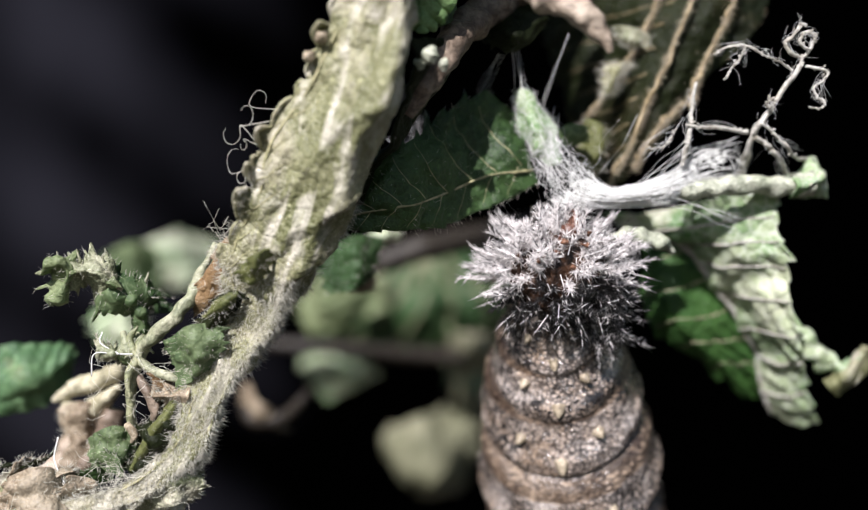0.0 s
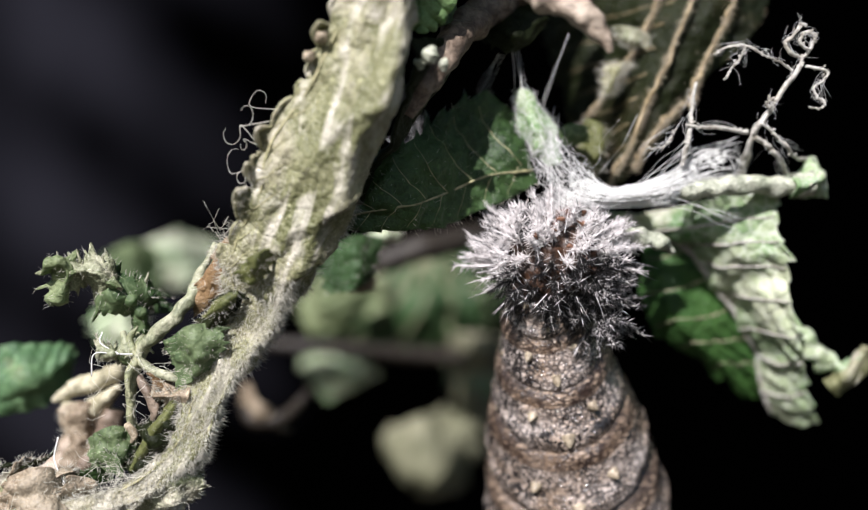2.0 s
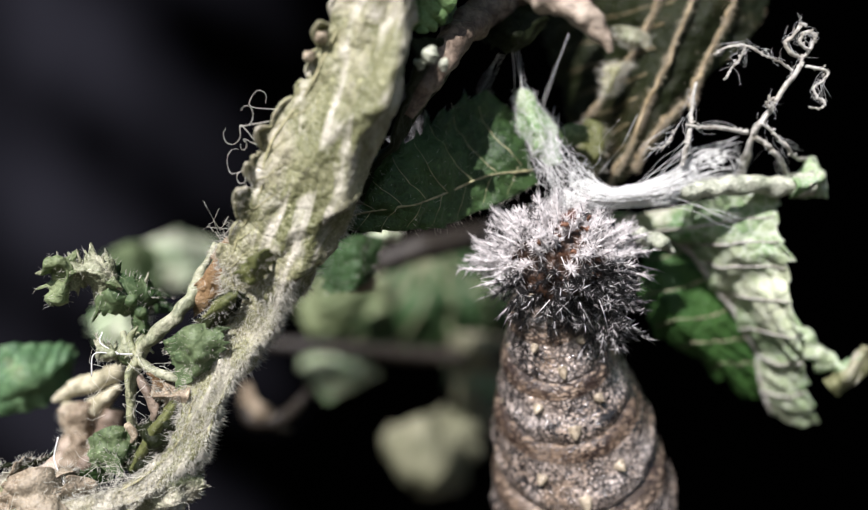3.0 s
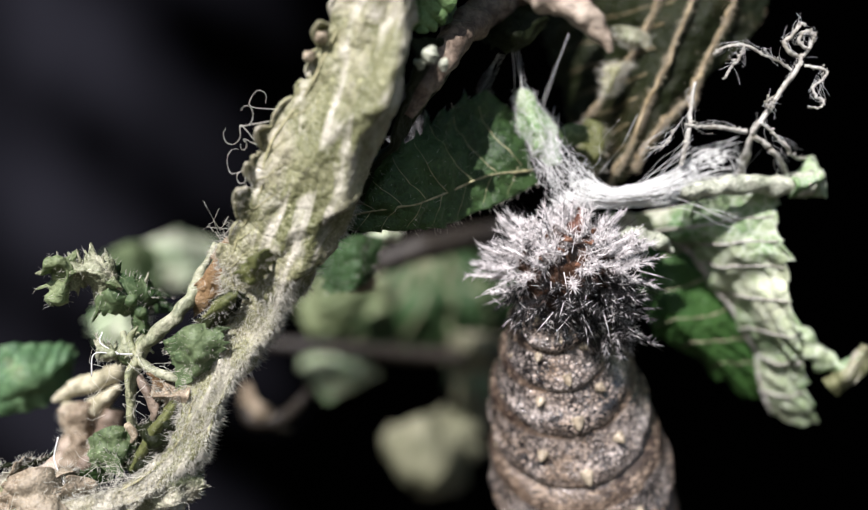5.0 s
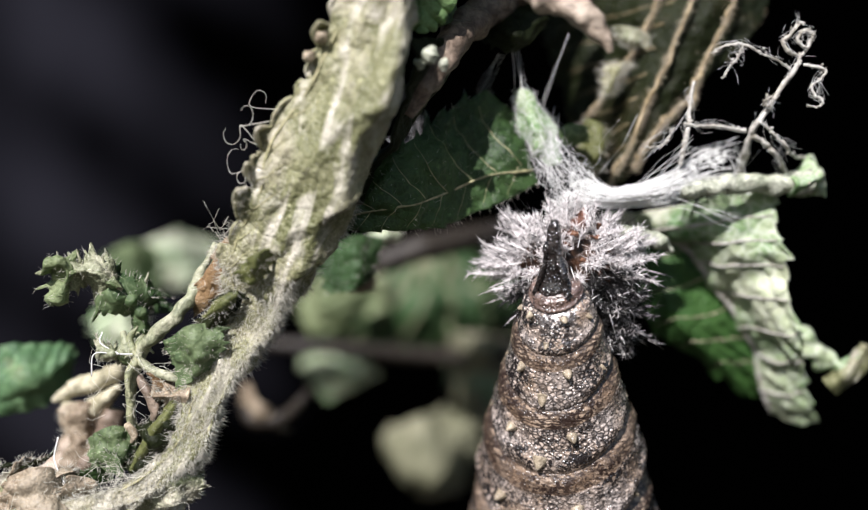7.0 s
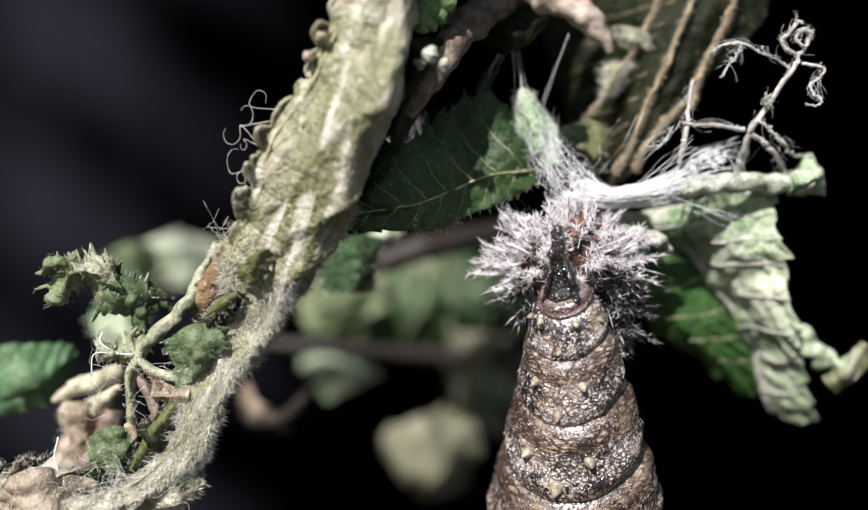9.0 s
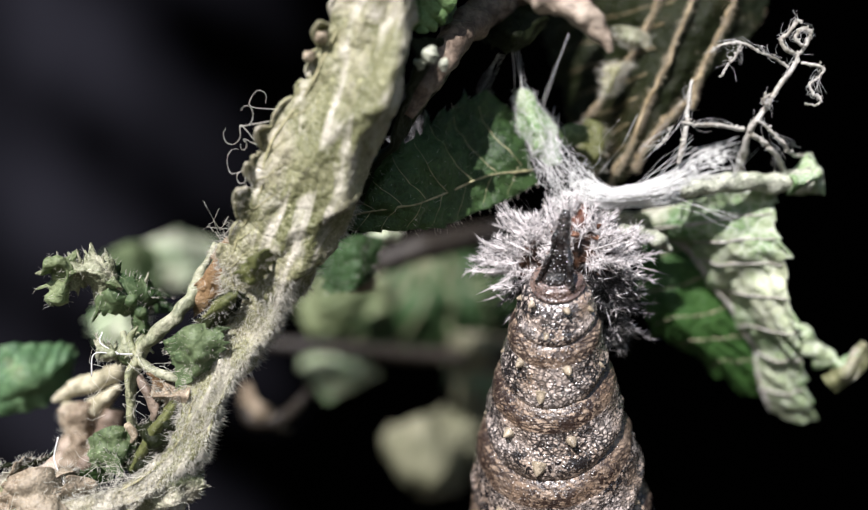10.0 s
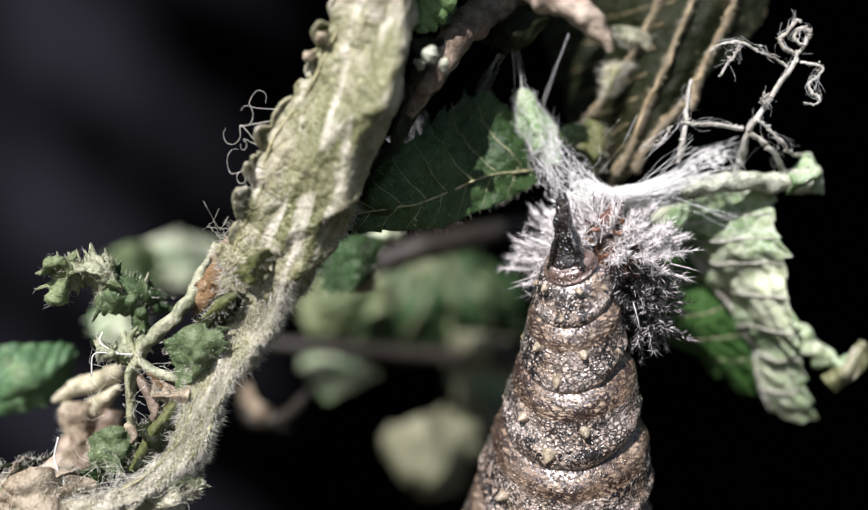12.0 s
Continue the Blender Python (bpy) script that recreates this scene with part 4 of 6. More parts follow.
    for k, (cage, mat, lab) in enumerate((
        ([[(-11.85, 0.00, -5.76), (-11.62, -0.30, -5.81), (-11.66, 0.00, -5.99)], [(-10.94, -0.20, -5.60), (-10.82, -0.60, -5.77), (-11.01, -0.20, -6.10)], [(-10.03, -0.20, -5.46), (-10.03, -0.50, -5.78), (-10.28, -0.20, -6.15)]], DRY_LEAF, "horn-shaped dry leaf scrap"),
        ([[(-11.56, 0.40, -9.29), (-10.88, 0.00, -8.93), (-10.17, 0.40, -8.97)], [(-11.68, 0.40, -9.83), (-10.72, -0.20, -9.57), (-9.71, 0.40, -9.43)], [(-11.45, 0.40, -10.52), (-10.65, 0.00, -10.35), (-10.01, 0.40, -10.29)]], FELT_LEAF, "grey-green crumpled leaf"),
        ([[(-16.85, 4.60, -7.05), (-15.93, 4.00, -6.66), (-15.06, 4.60, -7.15)], [(-17.18, 4.40, -8.34), (-16.04, 3.60, -8.07), (-15.30, 4.40, -8.34)], [(-17.56, 4.00, -9.77), (-16.27, 3.20, -9.48), (-15.55, 4.00, -9.77)]], DRY_LEAF, "dried tan leaf"),
        ([[(-14.61, 1.20, -7.77), (-13.53, 0.40, -7.16), (-12.78, 1.00, -7.38)], [(-14.38, 1.20, -8.71), (-13.24, 0.20, -8.28), (-12.55, 1.00, -8.32)], [(-13.85, 1.40, -9.46), (-13.14, 1.00, -9.14), (-12.90, 1.40, -9.22)]], FRESH_LEAF, "small green leaf"),
        ([[(-11.00, 0.00, -3.54), (-9.95, -1.00, -2.89), (-8.92, -0.60, -2.74)], [(-10.78, -0.20, -4.32), (-9.68, -1.20, -3.99), (-8.67, -0.70, -3.70)], [(-10.61, 0.00, -5.49), (-9.89, -0.80, -5.16), (-9.32, -0.30, -4.76)]], FRESH_LEAF, "small green leaf"),
        ([[(-10.57, 0.60, -5.33), (-10.08, 0.00, -5.49), (-9.99, 0.60, -5.91)], [(-11.62, 0.60, -6.73), (-11.06, -0.20, -7.06), (-10.80, 0.60, -7.54)], [(-12.84, 0.80, -8.86), (-12.49, 0.40, -9.01), (-12.37, 0.80, -9.22)]], BROWN_LEAF, "narrow shrivelled leaf"),
        ([[(-11.97, 0.60, -5.56), (-11.16, 0.20, -5.28), (-10.45, 0.60, -5.56)], [(-11.27, 0.60, -6.15), (-10.77, 0.00, -6.06), (-10.22, 0.60, -6.03)], [(-10.57, 0.60, -6.61), (-10.26, 0.30, -6.57), (-10.10, 0.60, -6.50)]], DRY_LEAF, "dry leaf scrap"),
        ([[(-8.85, -0.40, -1.68), (-8.12, -1.20, -1.43), (-7.67, -1.00, -1.55)], [(-9.41, -0.40, -2.48), (-8.68, -1.20, -2.25), (-8.05, -1.00, -2.22)], [(-9.89, -0.30, -3.12), (-9.30, -0.90, -3.12), (-8.80, -0.60, -2.96)]], BROWN_LEAF, "narrow shrivelled leaf"),
        ([[(-18.91, 0.50, -10.20), (-16.42, -0.50, -8.82), (-14.96, 0.50, -9.27)], [(-18.67, 0.50, -11.36), (-16.00, -1.00, -10.29), (-14.26, 0.50, -10.66)], [(-18.67, 0.50, -12.52), (-15.78, -1.00, -11.86), (-14.03, 0.50, -12.05)]], DRY_LEAF, "dried hairy leaf"),
        ([[(-13.02, 1.00, -9.61), (-11.22, 0.40, -9.01), (-9.85, 1.00, -9.14)], [(-13.02, 1.00, -10.79), (-11.22, 0.40, -10.17), (-10.20, 1.00, -10.08)], [(-13.25, 1.00, -11.73), (-11.45, 0.40, -11.33), (-10.67, 1.00, -11.02)]], PALE_LEAF, "crumpled pale leaf"),
        ([[(-4.82, 6.00, 0.55), (-3.70, 5.00, 0.92), (-2.46, 6.00, 0.81)], [(-5.08, 6.00, -0.76), (-3.70, 5.00, -0.49), (-2.73, 6.00, -0.24)], [(-4.82, 6.00, -1.81), (-3.82, 5.00, -1.64), (-3.25, 6.00, -1.28)]], DARK_LEAF, "crumpled green leaf scrap"),
        ([[(-4.33, 7.00, 0.56), (-3.69, 6.60, 0.82), (-3.10, 7.00, 0.70)], [(-4.25, 7.00, 0.08), (-3.59, 6.40, 0.16), (-3.10, 7.00, 0.24)], [(-3.99, 7.00, -0.37), (-3.62, 6.80, -0.35), (-3.32, 7.00, -0.19)]], FADED_LEAF, "pale leaf scrap"),
        ([[(-3.17, 8.00, 1.12), (-2.41, 7.60, 1.30), (-1.69, 8.00, 1.17)], [(-3.06, 8.00, 0.85), (-2.40, 7.40, 0.89), (-1.75, 8.00, 0.85)], [(-2.84, 8.00, 0.57), (-2.42, 7.80, 0.57), (-1.96, 8.00, 0.63)]], FADED_LEAF, "pale leaf scrap"),
        ([[(-4.25, 7.00, -0.91), (-3.55, 6.60, -0.72), (-3.00, 7.00, -1.04)], [(-4.12, 7.00, -1.36), (-3.49, 6.40, -1.24), (-3.00, 7.00, -1.44)], [(-3.85, 7.00, -1.79), (-3.52, 6.80, -1.78), (-3.18, 7.00, -1.74)]], DRY_LEAF, "tan leaf scrap"),
    )):
        big = min(1.0, float(np.linalg.norm(np.array(cage[0][0]) - np.array(cage[-1][-1]))) / 4)
        e = Blade(cage, 60, 44, teeth=6, tooth=0.3 + 0.6 * big, rough=0.45 * big * big, fine=0.14 * big, ridge=0.4 * big, curl=0.3 * big, thick=0.14 * big, seed=30 + k)
        e.build("leaf", mat, mat, plant, lab)
        hairs("hairs", e, int(380 * big), 0.24, 0.006, LEAF_HAIR, plant, "", 40 + k, 0.4)
    # crumbled dry bits with hairs, and small dark shreds, at the lowest corner
    for k, (p, r, mat) in enumerate((((-17.47, 0.40, -9.01), 0.5, DRY_LEAF), ((-16.47, 0.20, -8.65), 0.42, BROWN_LEAF), ((-17.58, 0.00, -9.57), 0.55, PALE_LEAF), ((-15.51, -0.20, -9.07), 0.5, DRY_LEAF), ((-16.46, -0.40, -9.80), 0.6, PALE_LEAF), ((-14.64, -0.40, -9.57), 0.55, DRY_LEAF), ((-18.10, 0.80, -8.91), 0.3, BROWN_LEAF),
                                     ((-14.25, 0.60, -9.34), 0.5, DULL_LEAF), ((-13.35, 0.20, -8.70), 0.4, FRESH_LEAF), ((-11.44, 0.20, -5.28), 0.35, ORANGE_LEAF), ((-11.27, 0.60, -6.03), 0.5, BROWN_LEAF), ((-12.14, 0.80, -7.70), 0.5, BROWN_LEAF), ((-10.42, 0.00, -4.11), 0.35, FELT_LEAF))):
        q = np.array(p)
        a, c = unit(rng.normal(size=3) * np.array((1, 0.4, 1))), unit(rng.normal(size=3) * np.array((1, 0.4, 1)))
        e = Blade([[q + a * r * f + c * r * g + np.array((0, -0.35 * r * (1 - f * f) * (1 - g * g), 0)) for g in (-1, 0, 1)] for f in (-1, -0.3, 0.4, 1)], 34, 28, teeth=4, tooth=0.3, rough=0.1, fine=0.06, ridge=0.18, curl=0.1, thick=0.06, seed=190 + k)
        e.build("leaf_scrap", mat, mat, plant, "crumbled dry leaf scrap")
        hairs("hairs", e, 90, 0.35, 0.007, LEAF_HAIR, plant, "", 200 + k, 0.6)
    # narrow dark leaves rolled lengthwise
    for k, ends in enumerate((((-10.60, -0.40, -6.07), (-11.45, -0.60, -7.17), (-12.55, -0.10, -8.91)), ((-9.87, -0.20, -5.23), (-10.60, -0.40, -5.89), (-11.34, 0.00, -6.68)), ((-7.86, -1.40, -1.53), (-8.41, -1.50, -1.93), (-9.23, -1.00, -2.44)))):
        a, m, c = (np.array(q) for q in ends)
        w = unit(np.cross(c - a, np.array((0, -1.0, 0))))
        e = Blade([[q + w * r * 0.9 + np.array((0, r * 0.8, 0)), q, q - w * r + np.array((0, r * 0.8, 0))] for q, r in ((a, 0.06), (a * 0.5 + m * 0.5, 0.18), (m, 0.22), (m * 0.5 + c * 0.5, 0.18), (c, 0.04))], 60, 20, teeth=9, tooth=0.12, rough=0.03, fine=0.03, ridge=0.05, thick=0.06, seed=170 + k)
        e.build("leaf", OLIVE_LEAF, BROWN_LEAF, plant, "narrow dark rolled leaf")
        hairs("hairs", e, 60, 0.22, 0.006, LEAF_HAIR, plant, "", 175 + k, 0.5)
    # star of stipules at the node, and loose fibres
    node = np.array((-12.42, 0.40, -4.38))
    for k in range(5):
        w = k * 1.3 + 0.5 + rng.uniform(-0.3, 0.3)
        d = np.array((math.cos(w), rng.uniform(-0.5, 0.2), math.sin(w))) * rng.uniform(0.7, 1.7)
        tube("stipule", [node, node + d * 0.55 + rng.normal(size=3) * 0.3, node + d], [0.2, 0.16, 0.04], (LEAF_STALK, GREEN_STEM)[k % 2], plant, "", 7, 14, 0.25, k)
    fibres = []
    for box, n in ((((-17.31, 0.00, -8.93), (-10.85, -1.00, -10.06)), 110), (((-14.55, 0.00, -4.11), (-8.71, -0.50, -6.78)), 46), (((-9.16, -0.50, 1.38), (-7.04, -1.00, -1.32)), 26)):
        lo, hi = np.array(box[0]), np.array(box[1])
        for _ in range(n):
            p = lo + (hi - lo) * rng.random(3)
            d = unit(rng.normal(size=3) * np.array((1, 0.4, 1)))
            ln = rng.uniform(0.4, 1.3)
            pts = [p + d * ln * f + rng.normal(size=3) * 0.18 * ln for f in (0, 0.33, 0.66, 1)]
            fibres.append(tube_data(pts, [0.009, 0.005], 4, 14))
    tagged(mesh_part("fuzz", *joined(fibres), LEAF_HAIR, plant, "loose pale fibres"), kind="stuff")
    for pts in ([(-15.59, 0.00, -7.55), (-15.67, -0.20, -8.43), (-15.21, -0.40, -9.30), (-14.76, -0.40, -9.94)], [(-14.21, 0.00, -5.03), (-14.03, -0.20, -4.09), (-13.18, 0.00, -4.11), (-12.55, 0.20, -4.13)], [(-13.82, 0.20, -3.21), (-13.82, 0.00, -3.65), (-13.06, 0.00, -4.11)]):
        tube("loose_hair", pts, [0.03, 0.025, 0.03], SILK, plant, "", 5, 30, 0.1)


build_plant()


# ---- sprig beside the pupa ----
def build_sprig():
    sprig = empty_thing("nettle_sprig", "broken pale nettle sprig with a faded leaf, hung in silk", "plant", at=lifted([(12.68, 3.00, 3.10)])[0])
    inv = sprig.matrix_world.inverted()

    def own(ob):
        ob.matrix_parent_inverse = inv
        return ob

    own(tube("stalk", [(8.24, 2.90, 2.67), (10.81, 2.40, 2.81), (13.39, 2.90, 3.11), (15.77, 3.40, 3.10), (16.96, 3.40, 3.20)], [0.25, 0.42, 0.42, 0.46, 0.55], PALE_STALK, sprig, "pale broken leaf stalk", 16, 80, 0.2))
    cup = [[(15.84, 3.60, 3.46), (16.05, 2.80, 3.06), (15.96, 3.60, 2.72)], [(16.60, 3.80, 3.90), (16.59, 2.60, 3.07), (16.66, 3.80, 2.58)], [(17.03, 4.00, 4.45), (17.23, 2.80, 3.50), (17.46, 3.80, 2.58)], [(17.41, 4.20, 4.56), (17.69, 3.30, 3.54), (17.91, 4.00, 2.48)]]
    cup = Blade(cup, 40, 40, rough=0.1, fine=0.05, ridge=0.2, thick=0.12, seed=50)
    own(cup.build("stipule", PALE_LEAF, FADED_LEAF, sprig, "torn pale end of the stalk"))
    b = Blade([
        [(8.05, 6.20, 1.92), (11.24, 5.20, 2.19), (13.83, 4.40, 2.81), (15.53, 4.00, 2.99)],
        [(9.71, 6.60, 1.03), (11.96, 5.00, 1.05), (13.97, 4.00, 1.23), (15.44, 3.60, 1.27)],
        [(11.96, 6.60, 0.56), (13.24, 5.00, 0.28), (14.56, 3.90, 0.15), (15.76, 3.50, 0.07)],
        [(13.48, 6.80, -1.17), (14.33, 5.20, -1.26), (15.09, 4.20, -1.36), (15.96, 3.80, -1.60)],
        [(14.66, 7.20, -3.20), (15.19, 5.80, -3.11), (15.83, 4.90, -3.18), (16.61, 4.50, -3.33)],
        [(15.48, 7.60, -4.85), (15.88, 6.40, -4.86), (16.51, 5.70, -4.92), (17.24, 5.40, -4.89)],
        [(16.33, 8.20, -6.68), (16.72, 7.40, -6.77), (17.21, 6.80, -6.79), (17.83, 6.60, -6.66)],
        [(17.13, 8.80, -7.79), (17.56, 8.20, -8.19), (18.16, 7.80, -8.40), (18.84, 7.60, -8.20)],
    ], 150, 80, teeth=13, tooth=0.5, sides=(0, 1), rough=0.25, fine=0.05, quilt=0.3, ribs=8, ridge=0.22, curl=0.15, thick=0.1, seed=51)
    leaf = own(b.build("leaf", FADED_LEAF, FADED_LEAF, sprig, "faded pale half of a folded leaf"))
    ribs = [vein(b, [(0.12, 0.03), (0.5, 0.03), (0.98, 0.06)], [0.16, 0.1])]
    for i in range(7):
        ribs.append(vein(b, [(0.1 + i * 0.125, 0.03), (0.11 + i * 0.125, 0.5), (0.1 + i * 0.125, 0.97)], [0.08, 0.04], 0.3))
    add_veins(ribs, TWIG, leaf)
    g = Blade([
        [(10.48, 8.40, 1.68), (11.13, 7.60, 1.38), (11.84, 7.20, 0.97), (12.46, 7.00, 0.56)],
        [(10.18, 7.60, -0.51), (10.86, 6.40, -0.77), (12.23, 6.60, -0.90), (13.69, 7.10, -1.18)],
        [(10.23, 7.20, -2.79), (11.29, 6.00, -2.59), (13.03, 6.60, -2.89), (14.83, 7.60, -3.22)],
        [(11.62, 7.40, -4.34), (12.44, 6.40, -4.07), (13.99, 7.20, -4.40), (15.60, 7.80, -4.87)],
        [(13.75, 8.00, -5.65), (14.18, 7.40, -5.42), (15.23, 8.20, -5.86), (16.19, 8.10, -6.26)],
        [(15.61, 9.00, -7.26), (15.91, 8.80, -7.12), (16.37, 9.20, -7.29), (16.77, 8.70, -7.39)],
    ], 90, 60, teeth=7, tooth=0.5, sides=(1, 0), rough=0.12, quilt=0.25, ribs=6, ridge=0.1, thick=0.1, seed=52)
    half = own(g.build("leaf", VIVID_LEAF, VIVID_LEAF, sprig, "green half of the folded leaf"))
    add_veins([vein(g, [(0.02 + 0.16 * k, 0.97), (0.12 + 0.16 * k, 0.5), (0.16 + 0.16 * k, 0.05)], [0.06, 0.03], 0.0) for k in range(5)], GREEN_STEM, half)
    own(tube("leaf_tip", [(16.91, 5.80, -3.37), (17.62, 5.60, -4.34), (18.48, 5.40, -5.02), (19.44, 5.40, -5.25)], [0.45, 0.5, 0.42, 0.3], FADED_LEAF, sprig, "curled pale leaf tip", 14, 50, 0.5))
    h = Blade([
        [(20.12, 5.60, -4.18), (20.15, 5.20, -4.31), (20.58, 5.60, -4.65)],
        [(19.57, 5.40, -4.63), (19.62, 4.80, -4.83), (20.24, 5.40, -5.21)],
        [(18.95, 5.40, -5.36), (19.06, 4.80, -5.54), (19.57, 5.40, -5.92)],
        [(18.30, 5.60, -5.95), (18.40, 5.20, -6.21), (18.81, 5.60, -6.52)],
    ], 50, 30, rough=0.15, ridge=0.2, thick=0.2, seed=53)
    own(h.build("leaf_tip", PALE_LEAF, FADED_LEAF, sprig, "curled dry leaf tip"))
    own(tube("petiole", [(7.54, 2.40, 0.80), (8.63, 2.40, 0.90), (9.81, 2.80, 0.61), (10.69, 3.40, 0.22)], [0.2, 0.3, 0.34, 0.15], PALE_STALK, sprig, "", 12, 40, 0.5))
    # dried flower strands
    rng = np.random.default_rng(77)
    for pts, r in (
        ([(13.90, 4.20, 3.43), (13.91, 3.00, 4.45), (13.96, 2.20, 5.34), (14.45, 1.80, 6.13), (14.96, 1.60, 7.05), (15.59, 1.50, 7.87), (15.88, 1.50, 8.58)], [0.5, 0.5, 0.42, 0.3, 0.28, 0.3, 0.22]),
        ([(10.82, 1.60, 5.60), (11.63, 1.80, 5.53), (12.64, 2.00, 5.50), (13.67, 2.20, 5.34)], [0.16, 0.2, 0.22, 0.34]),
        ([(14.05, 2.20, 5.14), (14.75, 2.40, 4.68), (15.37, 2.80, 4.18), (16.03, 4.00, 3.59)], [0.36, 0.28, 0.26, 0.3]),
        ([(11.45, 2.20, 7.51), (11.20, 2.00, 6.39), (11.06, 1.80, 5.41), (10.91, 1.80, 4.69), (10.77, 2.00, 3.87)], [0.2, 0.24, 0.3, 0.28, 0.2]),
        ([(15.40, 1.50, 7.91), (14.80, 1.40, 8.28), (14.13, 1.40, 8.56), (13.47, 1.40, 8.94), (12.72, 1.60, 8.98), (12.12, 2.00, 8.68)], [0.14, 0.13, 0.12, 0.18, 0.14, 0.1]),
        ([(13.33, 1.40, 8.85), (13.09, 1.40, 8.42), (12.76, 1.40, 8.04), (12.52, 1.40, 7.56)], [0.14, 0.12, 0.1, 0.08]),
        ([(15.97, 1.50, 8.10), (16.46, 1.40, 7.99), (16.88, 1.40, 7.85), (16.65, 1.40, 7.47), (16.27, 1.40, 7.19), (16.41, 1.40, 6.76), (16.74, 1.40, 6.57), (16.55, 1.40, 6.28), (16.17, 1.40, 6.33)], [0.16, 0.18, 0.12, 0.14, 0.16, 0.12, 0.1]),
        ([(14.17, 1.80, 5.72), (14.65, 1.80, 5.29), (15.03, 1.80, 4.93), (15.38, 2.00, 4.64), (16.12, 3.00, 4.30), (17.03, 4.00, 4.35)], [0.16, 0.15, 0.16, 0.2, 0.16]),
        ([(15.83, 1.50, 8.44), (15.32, 1.40, 8.66), (15.03, 1.40, 9.04), (15.41, 1.40, 9.41), (15.70, 1.40, 9.84), (15.94, 1.40, 9.89)], [0.2, 0.22, 0.2, 0.18, 0.12]),
        ([(15.88, 1.50, 8.49), (16.17, 1.40, 8.94), (16.32, 1.40, 9.41), (15.94, 1.40, 9.56), (15.62, 1.30, 9.11), (15.95, 1.30, 8.78)], [0.2, 0.2, 0.2, 0.2, 0.16]),
        ([(10.39, 1.40, 5.43), (10.17, 1.30, 5.04), (9.87, 1.20, 4.70), (9.44, 1.20, 4.56), (9.02, 1.20, 4.51)], [0.08, 0.07, 0.06, 0.05]),
        ([(14.63, 1.60, 6.79), (14.36, 1.50, 6.58), (14.40, 1.50, 6.30), (14.64, 1.50, 6.44)], [0.1, 0.12, 0.1]),
    ):
        pts = smooth_line(pts, len(pts) * 5)
        pts = [q + rng.normal(size=3) * 0.014 for q in pts]
        strand = own(tube("flower_strand", pts, [q * 0.36 for q in r], TWIG, sprig, "beaded dried flower strand", 9, len(pts) * 4, 0.28, rng.uniform(0, 9)))
        line = smooth_line(pts, 40)
        bits = []
        for _ in range(34):
            p = line[rng.integers(4, 40)] + rng.normal(size=3) * 0.06
            q = rng.uniform(0.02, 0.06)
            d = unit(rng.normal(size=3))
            bits.append(tube_data([p - d * q * 0.9, p - d * q * 0.5, p, p + d * q * 0.5, p + d * q * 0.9], [q * 0.3, q * 0.85, q, q * 0.85, q * 0.3], 7, 7, 0.3, q))
        tagged(mesh_part("beading", *joined(bits), TWIG, strand), kind="stuff")
        pieces = []
        for _ in range(14):
            k = rng.integers(0, 30)
            a, c = line[k] + rng.normal(size=3) * 0.1, line[k + 9] + rng.normal(size=3) * 0.22
            pieces.append(tube_data([a, (a + c) / 2 + rng.normal(size=3) * 0.12, c], [0.004, 0.004], 4, 9))
        tagged(mesh_part("silk_wisp", *joined(pieces), SILK, strand), kind="stuff")
    return sprig


SPRIG = build_sprig()


